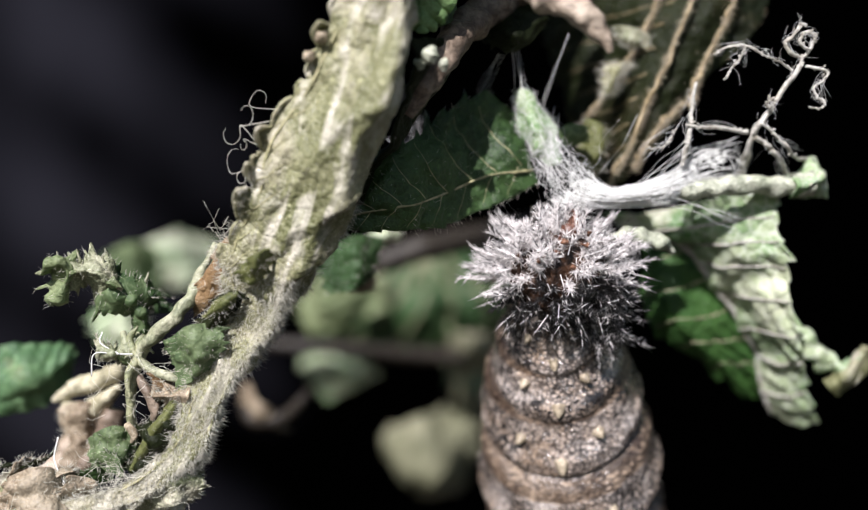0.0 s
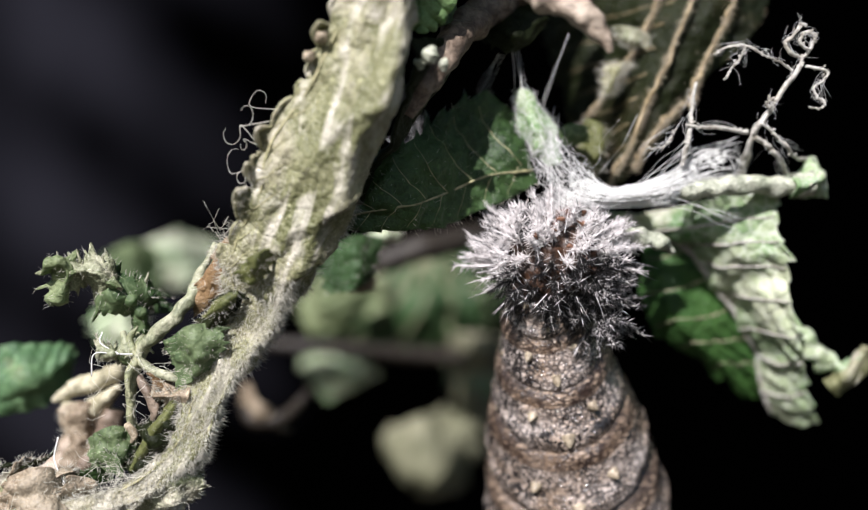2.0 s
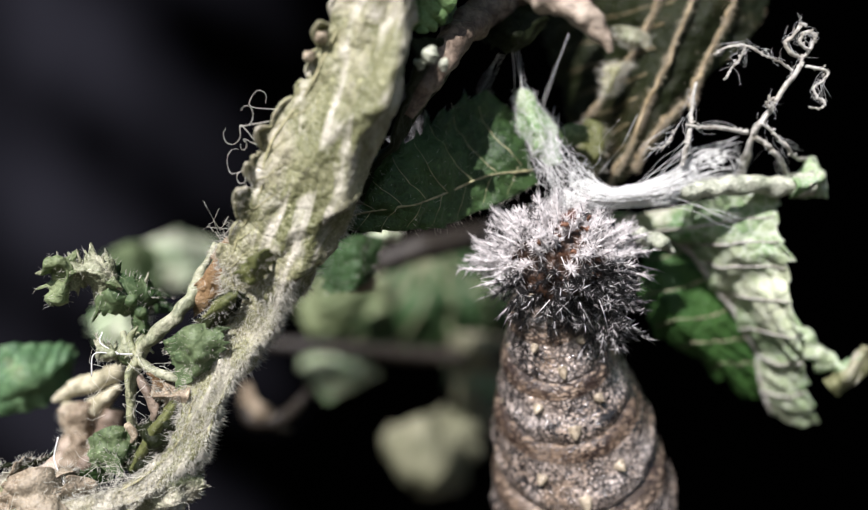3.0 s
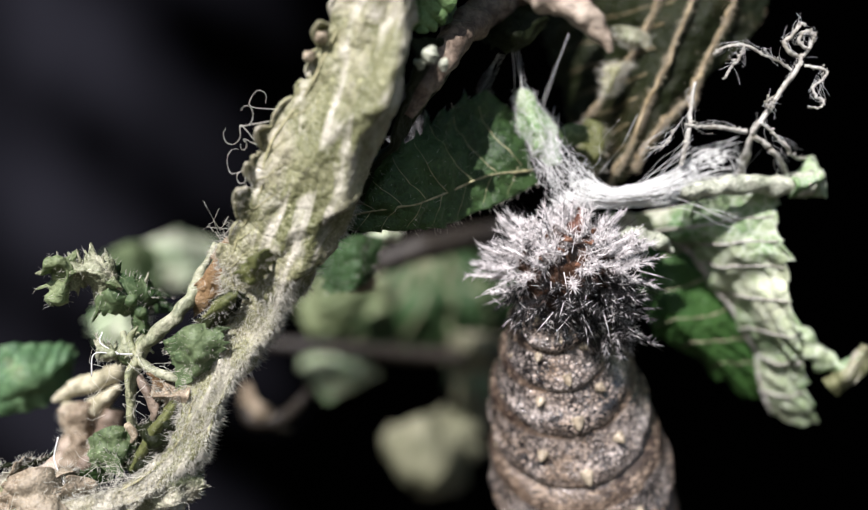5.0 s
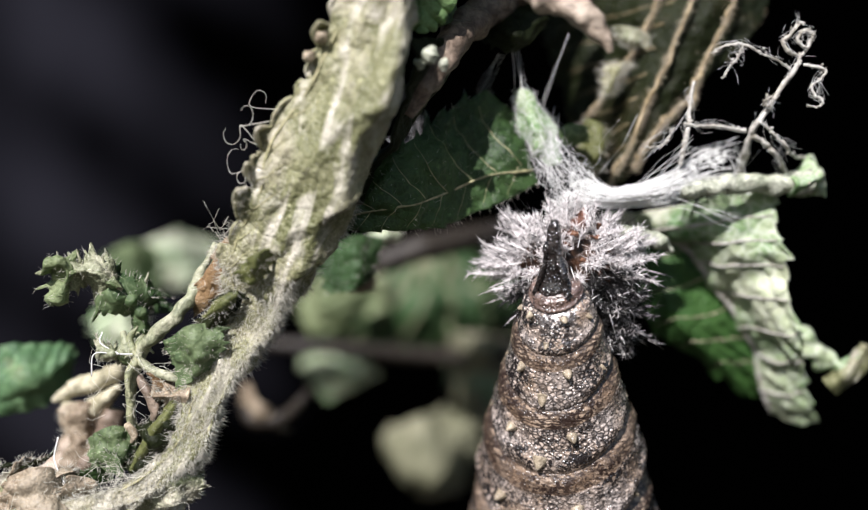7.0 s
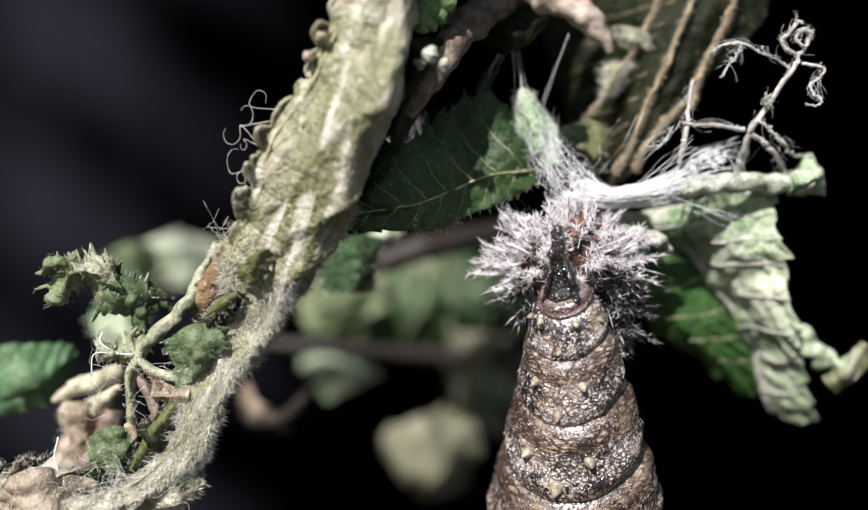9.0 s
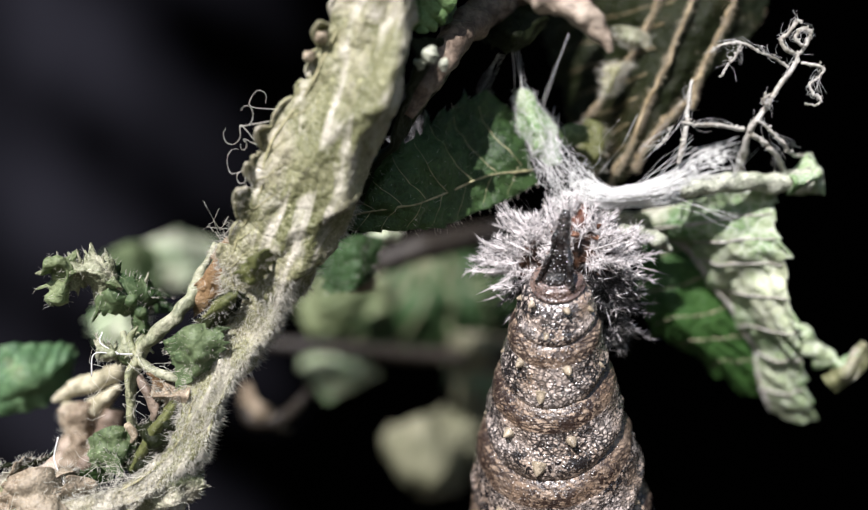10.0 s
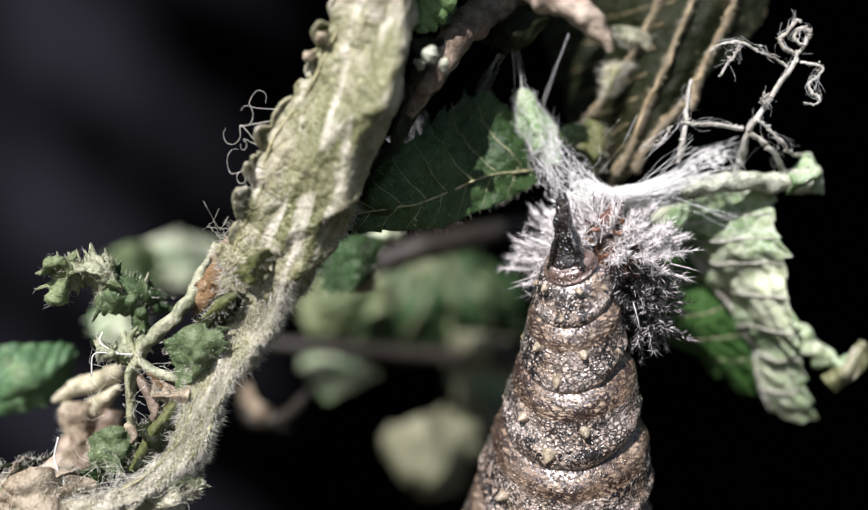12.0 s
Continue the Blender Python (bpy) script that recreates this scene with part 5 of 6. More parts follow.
# ---- plants behind ----
def build_background():
    plant = empty_thing("background_nettle", "green nettle standing close behind, out of focus", "plant")
    tube("stem", [(12, 44, -150), (10, 42, -90), (8, 36, -40), (7, 32, -14), (5, 30, -6)], [1.5, 1.4, 1.2, 1.0, 0.6], BROWN_STEM, plant, "brown stem", 9, 40)
    e = Blade([
        [(-9.99, 33.20, -4.05), (-8.96, 31.50, -5.16), (-8.76, 33.20, -6.71)],
        [(-6.56, 31.50, -2.36), (-5.63, 29.80, -4.26), (-5.36, 31.50, -6.44)],
        [(-2.89, 29.80, -0.74), (-2.06, 28.00, -3.39), (-1.72, 29.80, -6.29)],
        [(0.23, 29.80, 0.23), (1.37, 28.00, -3.01), (1.80, 29.80, -6.02)],
        [(3.44, 31.50, -0.36), (4.14, 29.80, -3.09), (4.24, 31.50, -5.56)],
        [(5.98, 33.20, -2.41), (6.13, 32.60, -3.41), (6.18, 33.20, -4.87)],
    ], 80, 50, teeth=8, tooth=1.5, rough=0.4, quilt=0.7, ribs=7, seed=61)
    leaf = e.build("leaf", DARK_LEAF, DARK_LEAF, plant, "green leaf with pale veins")
    ribs = [vein(e, [(0.55, 0.02), (0.6 + 0.12 * k, 0.5), (0.55 + 0.2 * k, 0.97)], [0.15, 0.07], 0.2) for k in (-3, -2, -1, 0, 1, 2)]
    add_veins(ribs, GREEN_STEM, leaf)
    tube("stalk", [(-3.80, 19.20, -0.63), (-0.80, 19.20, 0.37), (2.27, 21.00, 1.06), (6.21, 22.80, 1.98)], [0.65, 0.85, 0.8, 0.6], BROWN_STEM, plant, "brown stalk", 9, 30)
    tube("stalk", [(-11.66, 26.20, -5.91), (-6.83, 26.20, -6.20), (-0.91, 28.00, -6.82), (6.88, 29.80, -7.58)], [0.45, 0.5, 0.56, 0.5], BROWN_STEM, plant, "brown stalk", 9, 30)
    tube("stalk", [(-11.16, 17.50, -7.75), (-10.37, 15.80, -9.26), (-8.63, 15.80, -9.26), (-7.26, 17.50, -7.91)], [0.4, 0.5, 0.4, 0.24], BROWN_STEM, plant, "curled dry stalk", 9, 30)
    for k, (cage, mat, lab) in enumerate((
        # paler blade added over the green leaf where its left part is sunlit
        ([[(-8.87, 27.00, -2.22), (-7.63, 25.00, -1.06), (-5.41, 27.00, -0.90)], [(-8.98, 27.00, -3.72), (-6.71, 25.00, -2.88), (-3.53, 27.00, -1.47)], [(-8.42, 27.00, -5.41), (-6.07, 26.00, -4.78), (-3.16, 27.00, -3.72)]], YOUNG_LEAF, "pale green blade for the lit left part of the leaf"),
        ([[(0.63, 30.00, -5.84), (2.52, 28.00, -5.30), (5.72, 30.00, -6.04)], [(0.82, 30.00, -7.41), (2.71, 28.00, -6.82), (5.72, 30.00, -7.80)], [(1.80, 30.00, -8.98), (3.32, 29.00, -8.47), (5.72, 30.00, -8.98)]], DUSTY_LEAF, "dusty leaf"),
        ([[(1.28, 34.00, -9.47), (2.66, 32.00, -9.63), (4.80, 34.00, -11.13)], [(1.70, 34.00, -10.71), (3.06, 32.00, -11.04), (5.01, 34.00, -12.57)], [(2.52, 34.00, -12.37), (3.51, 33.00, -12.61), (5.01, 34.00, -13.61)]], DUSTY_LEAF, "narrow dusty leaf"),
        ([[(-10.88, 16.00, -7.24), (-9.76, 15.00, -8.20), (-8.98, 16.00, -8.98)], [(-11.19, 16.00, -8.19), (-9.91, 15.00, -8.98), (-8.66, 16.00, -9.61)], [(-10.88, 16.00, -9.45), (-9.69, 15.50, -9.84), (-8.51, 16.00, -10.02)]], DRY_LEAF, "tan dry leaf"),
        ([[(-9.54, 29.80, -7.39), (-7.78, 28.00, -6.82), (-6.41, 29.80, -6.80)], [(-8.37, 29.80, -8.95), (-6.63, 28.00, -8.35), (-4.85, 29.80, -7.78)], [(-7.19, 29.80, -10.12), (-5.96, 29.10, -9.25), (-4.07, 29.80, -8.56)]], FADED_LEAF, "pale leaf"),
        ([[(-3.10, 30.00, -12.11), (-0.90, 27.00, -10.93), (0.63, 30.00, -10.74)], [(-3.63, 29.00, -13.10), (-0.88, 25.00, -12.19), (2.55, 29.00, -11.75)], [(-2.78, 29.00, -14.65), (-0.51, 25.00, -13.65), (3.40, 29.00, -13.49)], [(-1.89, 29.00, -16.20), (0.04, 26.00, -15.15), (2.55, 29.00, -15.04)], [(-0.74, 30.00, -17.13), (0.42, 28.00, -16.43), (1.41, 30.00, -16.42)]], DUSTY_LEAF, "pale round dusty leaf"),
        ([[(1.14, 38.50, -8.72), (3.26, 36.80, -7.68), (6.39, 38.50, -6.96)], [(1.58, 38.50, -10.91), (3.69, 36.80, -9.82), (6.39, 38.50, -9.15)], [(2.89, 38.50, -12.66), (4.17, 37.80, -11.68), (6.39, 38.50, -11.34)]], FADED_LEAF, "pale leaf"),
        ([[(-22.92, 32.00, -0.36), (-19.87, 29.00, 1.01), (-17.48, 32.00, 1.73)], [(-23.12, 32.00, -1.57), (-19.29, 29.00, -0.54), (-15.87, 32.00, 0.85)], [(-20.70, 32.00, -2.98), (-17.80, 30.00, -2.12), (-15.47, 32.00, -1.17)]], FADED_LEAF, "pale green leaf"),
        ([[(-20.39, 21.00, 0.03), (-18.75, 20.10, 0.71), (-17.30, 21.00, 0.55)], [(-20.05, 21.00, -1.34), (-18.41, 20.10, -0.64), (-17.13, 21.00, -0.65)], [(-19.02, 21.00, -2.71), (-18.13, 20.30, -2.00), (-17.13, 21.00, -2.03)]], FRESH_LEAF, "green leaf"),
        ([[(-18.75, 14.00, -3.02), (-17.01, 13.30, -2.68), (-16.00, 14.00, -3.02)], [(-18.44, 14.00, -4.24), (-16.92, 13.00, -3.87), (-15.85, 14.00, -3.94)], [(-17.83, 14.00, -5.47), (-16.71, 13.30, -5.10), (-16.00, 14.00, -4.86)]], FADED_LEAF, "pale leaf"),
    )):
        e = Blade(cage, 44, 34, teeth=6, tooth=0.8, rough=0.35, fine=0.1, quilt=0.4, ribs=5, seed=70 + k)
        e.build("leaf", mat, mat, plant, lab)
    return plant


build_background()


# ---- silk ----
def build_silk():
    silk = empty_thing("silk_web", "dense white silk web binding leaves and stalk together", "silk web", at=lifted([(6.49, 1.00, 2.61)])[0])
    inv = silk.matrix_world.inverted()
    rng = np.random.default_rng(5)
    # strap: upper rim, middle, lower rim
    cage = np.array([
        [(3.63, 3.50, 7.73), (3.73, 3.20, 7.18), (3.50, 3.50, 6.61)],
        [(5.09, 3.20, 6.94), (4.41, 2.60, 5.99), (3.79, 3.00, 5.19)],
        [(5.65, 2.80, 5.41), (4.83, 2.00, 4.71), (4.04, 2.60, 4.04)],
        [(6.65, 2.40, 4.27), (5.67, 1.60, 3.60), (4.73, 2.20, 2.80)],
        [(7.24, 2.00, 3.20), (6.43, 1.40, 2.75), (5.41, 1.80, 2.18)],
        [(8.44, 2.00, 2.96), (7.97, 1.40, 2.54), (7.20, 1.80, 2.03)],
        [(10.05, 2.20, 3.45), (9.96, 1.80, 2.78), (9.56, 2.20, 2.25)],
        [(11.60, 2.60, 4.53), (11.74, 2.20, 3.40), (11.65, 2.80, 2.67)],
        [(13.54, 3.00, 5.31), (13.73, 2.80, 3.70), (13.73, 3.20, 2.69)],
    ], float)
    b = Blade(cage, 260, 80, rough=0.1, fine=0.06, thick=0.02, seed=81)
    # the closely felted middle of the strap; towards both ends it opens into a net
    ob = b.build("silk_strap", SILK_SHEET, SILK_SHEET, silk, "felted silk strap",
                 holes=lambda u, v, p: 1.0 * noise.noise(Vector(p) * 3.4) + 0.6 * noise.noise(Vector(p) * 1.1 + Vector((3, 1, 7))) + 0.42 - 9.0 * max(0, 0.5 - u) - 3.0 * max(0, u - 0.72) > 0)
    ob.matrix_parent_inverse = inv
    for lab, count, spans in (("fine white silk threads", 300, True), ("tangled silk net", 130, False)):
        pieces = []
        for i in range(count):
            if spans:  # drawn lengthwise through the waist of the strap
                u0, u1 = rng.uniform(0.44, 0.62) if rng.random() < 0.9 else rng.uniform(0.2, 0.44), rng.uniform(0.62, 1.0)
                v0 = rng.uniform(0, 1)
                v1 = min(1, max(0, v0 + rng.normal() * 0.25))
                r = rng.uniform(0.003, 0.009)
            else:  # every way across the open ends
                u0 = rng.uniform(0.22, 0.52) if rng.random() < 0.72 else rng.uniform(0.75, 1.0)
                u1 = min(1, max(0, u0 + rng.normal() * 0.1))
                v0, v1 = rng.uniform(-0.04, 1.04, 2)
                r = rng.uniform(0.003, 0.006)
            sag = rng.normal() * 0.06
            pts = []
            for k in range(8):
                f = k / 7
                p, nn = b.at(u0 + (u1 - u0) * f, min(1, max(0, v0 + (v1 - v0) * f + sag * math.sin(f * math.pi))))
                pts.append(p - nn * rng.uniform(-0.05, 0.12) + rng.normal(size=3) * (0.012 if spans else 0.05))
            pieces.append(tube_data(pts, [r, r], 4, 16))
        t = tagged(mesh_part("silk_threads", *joined(pieces), SILK, silk, lab), kind="stuff")
        t.matrix_parent_inverse = inv
    # shrivelled leaf tip wrapped in it
    e = Blade([[(3.74, 3.60, 7.20), (3.95, 3.20, 7.43), (4.33, 3.60, 6.95)], [(3.79, 3.60, 6.50), (4.26, 2.80, 6.29), (5.16, 3.40, 6.12)], [(4.02, 3.40, 5.53), (4.58, 2.60, 5.34), (5.43, 3.20, 5.21)], [(4.54, 3.20, 4.67), (4.91, 2.70, 4.61), (5.52, 3.10, 4.56)], [(5.06, 3.00, 4.01), (5.24, 2.80, 3.99), (5.51, 3.00, 4.06)]],
              70, 44, teeth=7, tooth=0.4, rough=0.12, fine=0.06, ridge=0.3, thick=0.12, seed=82)
    ob = e.build("wrapped_leaf_tip", FADED_LEAF, FADED_LEAF, silk, "pale green leaf tip wrapped in silk")
    ob.matrix_parent_inverse = inv
    ob = hairs("silk_fluff", e, 900, 0.26, 0.007, SILK, silk, "white silk fluff", 83, 0.25, (0, 0.8))
    ob.matrix_parent_inverse = inv
    pieces = []
    for a, c, n, spread in (
        ((5.17, 1.80, 3.02), (4.78, 2.60, 5.63), 40, 0.5), ((4.06, 2.80, 6.75), (3.59, 3.00, 9.12), 6, 0.1), ((4.80, 2.80, 6.63), (6.05, 3.00, 9.86), 3, 0.08),
        ((2.06, 4.60, 7.53), (2.97, 3.00, 9.00), 5, 0.12), ((3.71, 3.00, 7.40), (3.40, 2.20, 9.68), 2, 0.1), ((9.48, 1.80, 2.66), (13.54, 3.00, 1.50), 10, 0.2), ((6.60, 1.80, 3.37), (8.32, 2.00, 6.27), 2, 0.3),
        ((8.76, 1.80, 2.94), (11.03, 1.80, 5.05), 6, 0.15), ((8.96, 1.60, 4.43), (10.72, 2.00, 5.67), 3, 0.2), ((5.26, 1.60, 2.22), (7.05, 1.60, 2.07), 30, 0.25),
        ((-1.24, 4.50, 5.36), (-0.61, 4.50, 5.87), 7, 0.4), ((-1.37, 4.50, 5.61), (-2.13, 4.50, 4.34), 6, 0.4), ((10.70, 2.40, 3.91), (13.36, 2.80, 4.67), 16, 0.3),
    ):
        a, c = np.array(a), np.array(c)
        for _ in range(n):
            p, q = a + rng.normal(size=3) * spread, c + rng.normal(size=3) * spread
            mids = [p + (q - p) * f + rng.normal(size=3) * min(0.14, spread * 0.4) for f in (0.25, 0.5, 0.75)]
            r = rng.uniform(0.003, 0.007)
            pieces.append(tube_data([p, *mids, q], [r, r], 4, 14))
    t = tagged(mesh_part("silk_threads", *joined(pieces), SILK, silk, "stray silk threads"), kind="stuff")
    t.matrix_parent_inverse = inv
    return silk


build_silk()


# ---- shed skin: a crumpled brown core with branched bristles ----
SKIN_AT = np.array((5.71, 1.90, -0.65))


def build_skin():
    thing = empty_thing("shed_caterpillar_skin", "crumpled shed caterpillar skin, a ball of pale and black spines", "shed skin", at=lifted([SKIN_AT])[0])
    rng = np.random.default_rng(11)
    nu, nv = 40, 56
    verts, faces = [], []
    for i in range(nu + 1):
        th = math.pi * i / nu
        for j in range(nv):
            ph = 2 * math.pi * j / nv
            d = np.array((math.sin(th) * math.cos(ph), math.sin(th) * math.sin(ph), math.cos(th)))
            r = 1.55 * (1 + 0.35 * noise.noise(Vector(d * 2.2)) + 0.18 * noise.noise(Vector(d * 6)))
            verts.append(d * r * np.array((1.2, 0.7, 1.1)))
    for i in range(nu):
        for j in range(nv):
            k = (j + 1) % nv
            faces.append((i * nv + j, (i + 1) * nv + j, (i + 1) * nv + k, i * nv + k))
    mesh_part("skin", verts, faces, SKIN, thing, "crumpled glossy brown skin", local=True)
    # spines: a central spike set with side bristles; the belly side is black
    pale, black = [], []
    shape = np.array((1.38, 0.75, 1.05))
    for s in range(300):
        tail = s >= 250
        count, k = (50, s - 250) if tail else (250, s)
        z = 1 - 2 * (k + 0.5) / count
        a = k * 2.39996 + rng.normal() * 0.2
        d = unit(np.array((math.sqrt(1 - z * z) * math.cos(a), math.sqrt(1 - z * z) * math.sin(a), z)) + rng.normal(size=3) * 0.15)
        if tail:
            base = np.array((1.9, 0.5, -2.0)) + d * np.array((0.6, 0.6, 1.0))
            ln, dark = rng.uniform(0.6, 1.1), 0.72
        else:
            base = d * 1.75 * shape
            ln = rng.uniform(0.55, 1.25)
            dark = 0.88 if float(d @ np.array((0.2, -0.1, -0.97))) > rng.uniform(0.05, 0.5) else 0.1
        tip = base + d * shape * ln + rng.normal(size=3) * 0.18
        v, f = tube_data([base, (base + tip) / 2 + rng.normal(size=3) * 0.06, tip], [0.055, 0.035, 0.012], 6, 7, 0.2)
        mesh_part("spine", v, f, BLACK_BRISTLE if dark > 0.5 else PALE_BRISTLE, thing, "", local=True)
        for _ in range(105 if d[1] < -0.3 else 70):
            f = rng.uniform(-0.1, 1.0)
            p = base + (tip - base) * f
            dd = d * rng.uniform(0.5, 1.3) + rng.normal(size=3) * (0.65 if d[1] < -0.3 else 0.4)
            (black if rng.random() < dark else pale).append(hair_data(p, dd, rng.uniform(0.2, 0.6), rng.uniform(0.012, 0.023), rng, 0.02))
    for _ in range(220):
        d = unit(rng.normal(size=3))
        black.append(hair_data(d * 2.3 * shape, d + rng.normal(size=3) * 0.25, rng.uniform(0.7, 1.7), 0.012, rng, 0.15))
    for _ in range(40):
        d = unit(rng.normal(size=3))
        pale.append(hair_data(d * 2.2 * shape, d + rng.normal(size=3) * 0.3, rng.uniform(0.9, 1.7), 0.028, rng, 0.1))
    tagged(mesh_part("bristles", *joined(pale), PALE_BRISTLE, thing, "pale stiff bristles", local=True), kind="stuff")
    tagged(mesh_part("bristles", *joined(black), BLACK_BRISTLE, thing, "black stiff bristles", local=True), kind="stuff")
    # rust-red head capsule remnant on top
    pts = [(0.25, -0.3, 1.3), (0.5, -0.4, 1.9), (0.8, -0.2, 2.5)]
    tube("head_capsule", pts, [0.4, 0.45, 0.3], RUST, thing, "rust-brown shrivelled head capsule", 20, 30, 0.3, local=True)
    for k in range(7):
        c = np.array((rng.uniform(-1.2, 1.2), -1.35 + rng.uniform(-0.3, 0.2), rng.uniform(-0.4, 1.6)))
        tube("skin_flake", [c, c + rng.normal(size=3) * 0.14, c + rng.normal(size=3) * 0.24], [0.06, 0.11, 0.04], FLAKE, thing, "", 8, 14, 0.5, k, local=True)
    return thing


SHED = build_skin()


# ---- pupa: axis down its own -z from the hooked tip, back towards -y ----
SEGMENTS = [  # start, end, radius at start, radius at end
    (2.5, 3.05, 0.94, 1.12), (2.7, 4.5, 1.18, 1.7), (3.7, 7.0, 1.7, 2.25), (6.0, 9.8, 2.25, 3.0),
    (8.7, 13.0, 3.0, 3.8), (12.0, 16.6, 3.8, 4.3), (15.6, 21.6, 4.3, 4.3),
]
BACK_KNOBS = [None, (4.87, 3.74), (7.38, 6.25), (10.4, 9.27), (14.05, 12.9), (17.8, 16.6), None]  # mid-back, side knobs


def ring_mesh(s0, s1, r0, r1, around=64, along=40, seed=0.0):
    """A cup-shaped ring: narrow at the start, swelling, its lower rim tucked in; with fold lines near the start."""
    verts, faces, idx = [], [], []
    for i in range(along + 1):
        f = i / along
        r = r0 + (r1 - r0) * f ** 0.85
        r *= 1 - 0.5 * (1 - min(1, f / 0.38)) ** 1.3
        r += 0.045 * r1 * math.exp(-(((f - 0.8) / 0.09) ** 2))
        if f > 0.88:
            r -= ((f - 0.88) / 0.12) ** 1.6 * r1 * 0.16
        z = -(s0 + (s1 - s0) * f)
        for j in range(around):
            a = 2 * math.pi * j / around
            d = np.array((math.sin(a), -math.cos(a), 0))
            dip = -0.06 * r0 * max(0, math.cos(a)) ** 2 * max(0, 1 - f / 0.5)
            fold = dip + 0.02 * r1 * math.sin(f * 46) * max(0, 1 - f * 2.2)
            q = Vector((d[0] * r * 0.9, d[1] * r * 0.9, z)) * 1.3
            k = 1 + 0.030 * noise.noise(q + Vector((seed, 0, 0))) + 0.02 * noise.noise(q * 3.1)
            sag = -0.55 * r1 * max(-0.15, math.cos(a)) * (0.4 + 0.6 * f)
            verts.append((d[0] * (r + fold) * k, d[1] * (r + fold) * k * 0.95, z + sag))
    for i in range(along):
        for j in range(around):
            k = (j + 1) % around
            faces.append((i * around + j, i * around + k, (i + 1) * around + k, (i + 1) * around + j))
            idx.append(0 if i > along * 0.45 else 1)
    for ring, flip in ((0, False), (along, True)):
        c = len(verts)
        z = -(s0 if ring == 0 else s1 - 0.1 * (s1 - s0))
        verts.append((0, 0, z))
        for j in range(around):
            k = (j + 1) % around
            f3 = (c, ring * around + k, ring * around + j)
            faces.append(f3[::-1] if flip else f3)
            idx.append(0)
    return verts, faces, idx


def tubercle(parent, at_deg, s, r, size, point):
    """A small pale knob on a swollen base, leaning towards the head."""
    a = radians(at_deg)
    d = np.array((math.sin(a), -math.cos(a) * 0.95, 0))
    base = d * (r - 0.22) + np.array((0, 0, -s + 0.1))
    tip = base + unit(d + np.array((0, 0, -0.8 if point else -0.3))) * size
    pts = [base + (tip - base) * f for f in (0, 0.3, 0.6, 0.85, 1)]
    return tube("tubercle", pts, [size * 0.66, size * 0.52, size * 0.38, size * 0.2, size * 0.05], TUBERCLE, parent, "pale horny tubercle", 10, 16, 0.18, s, local=True)


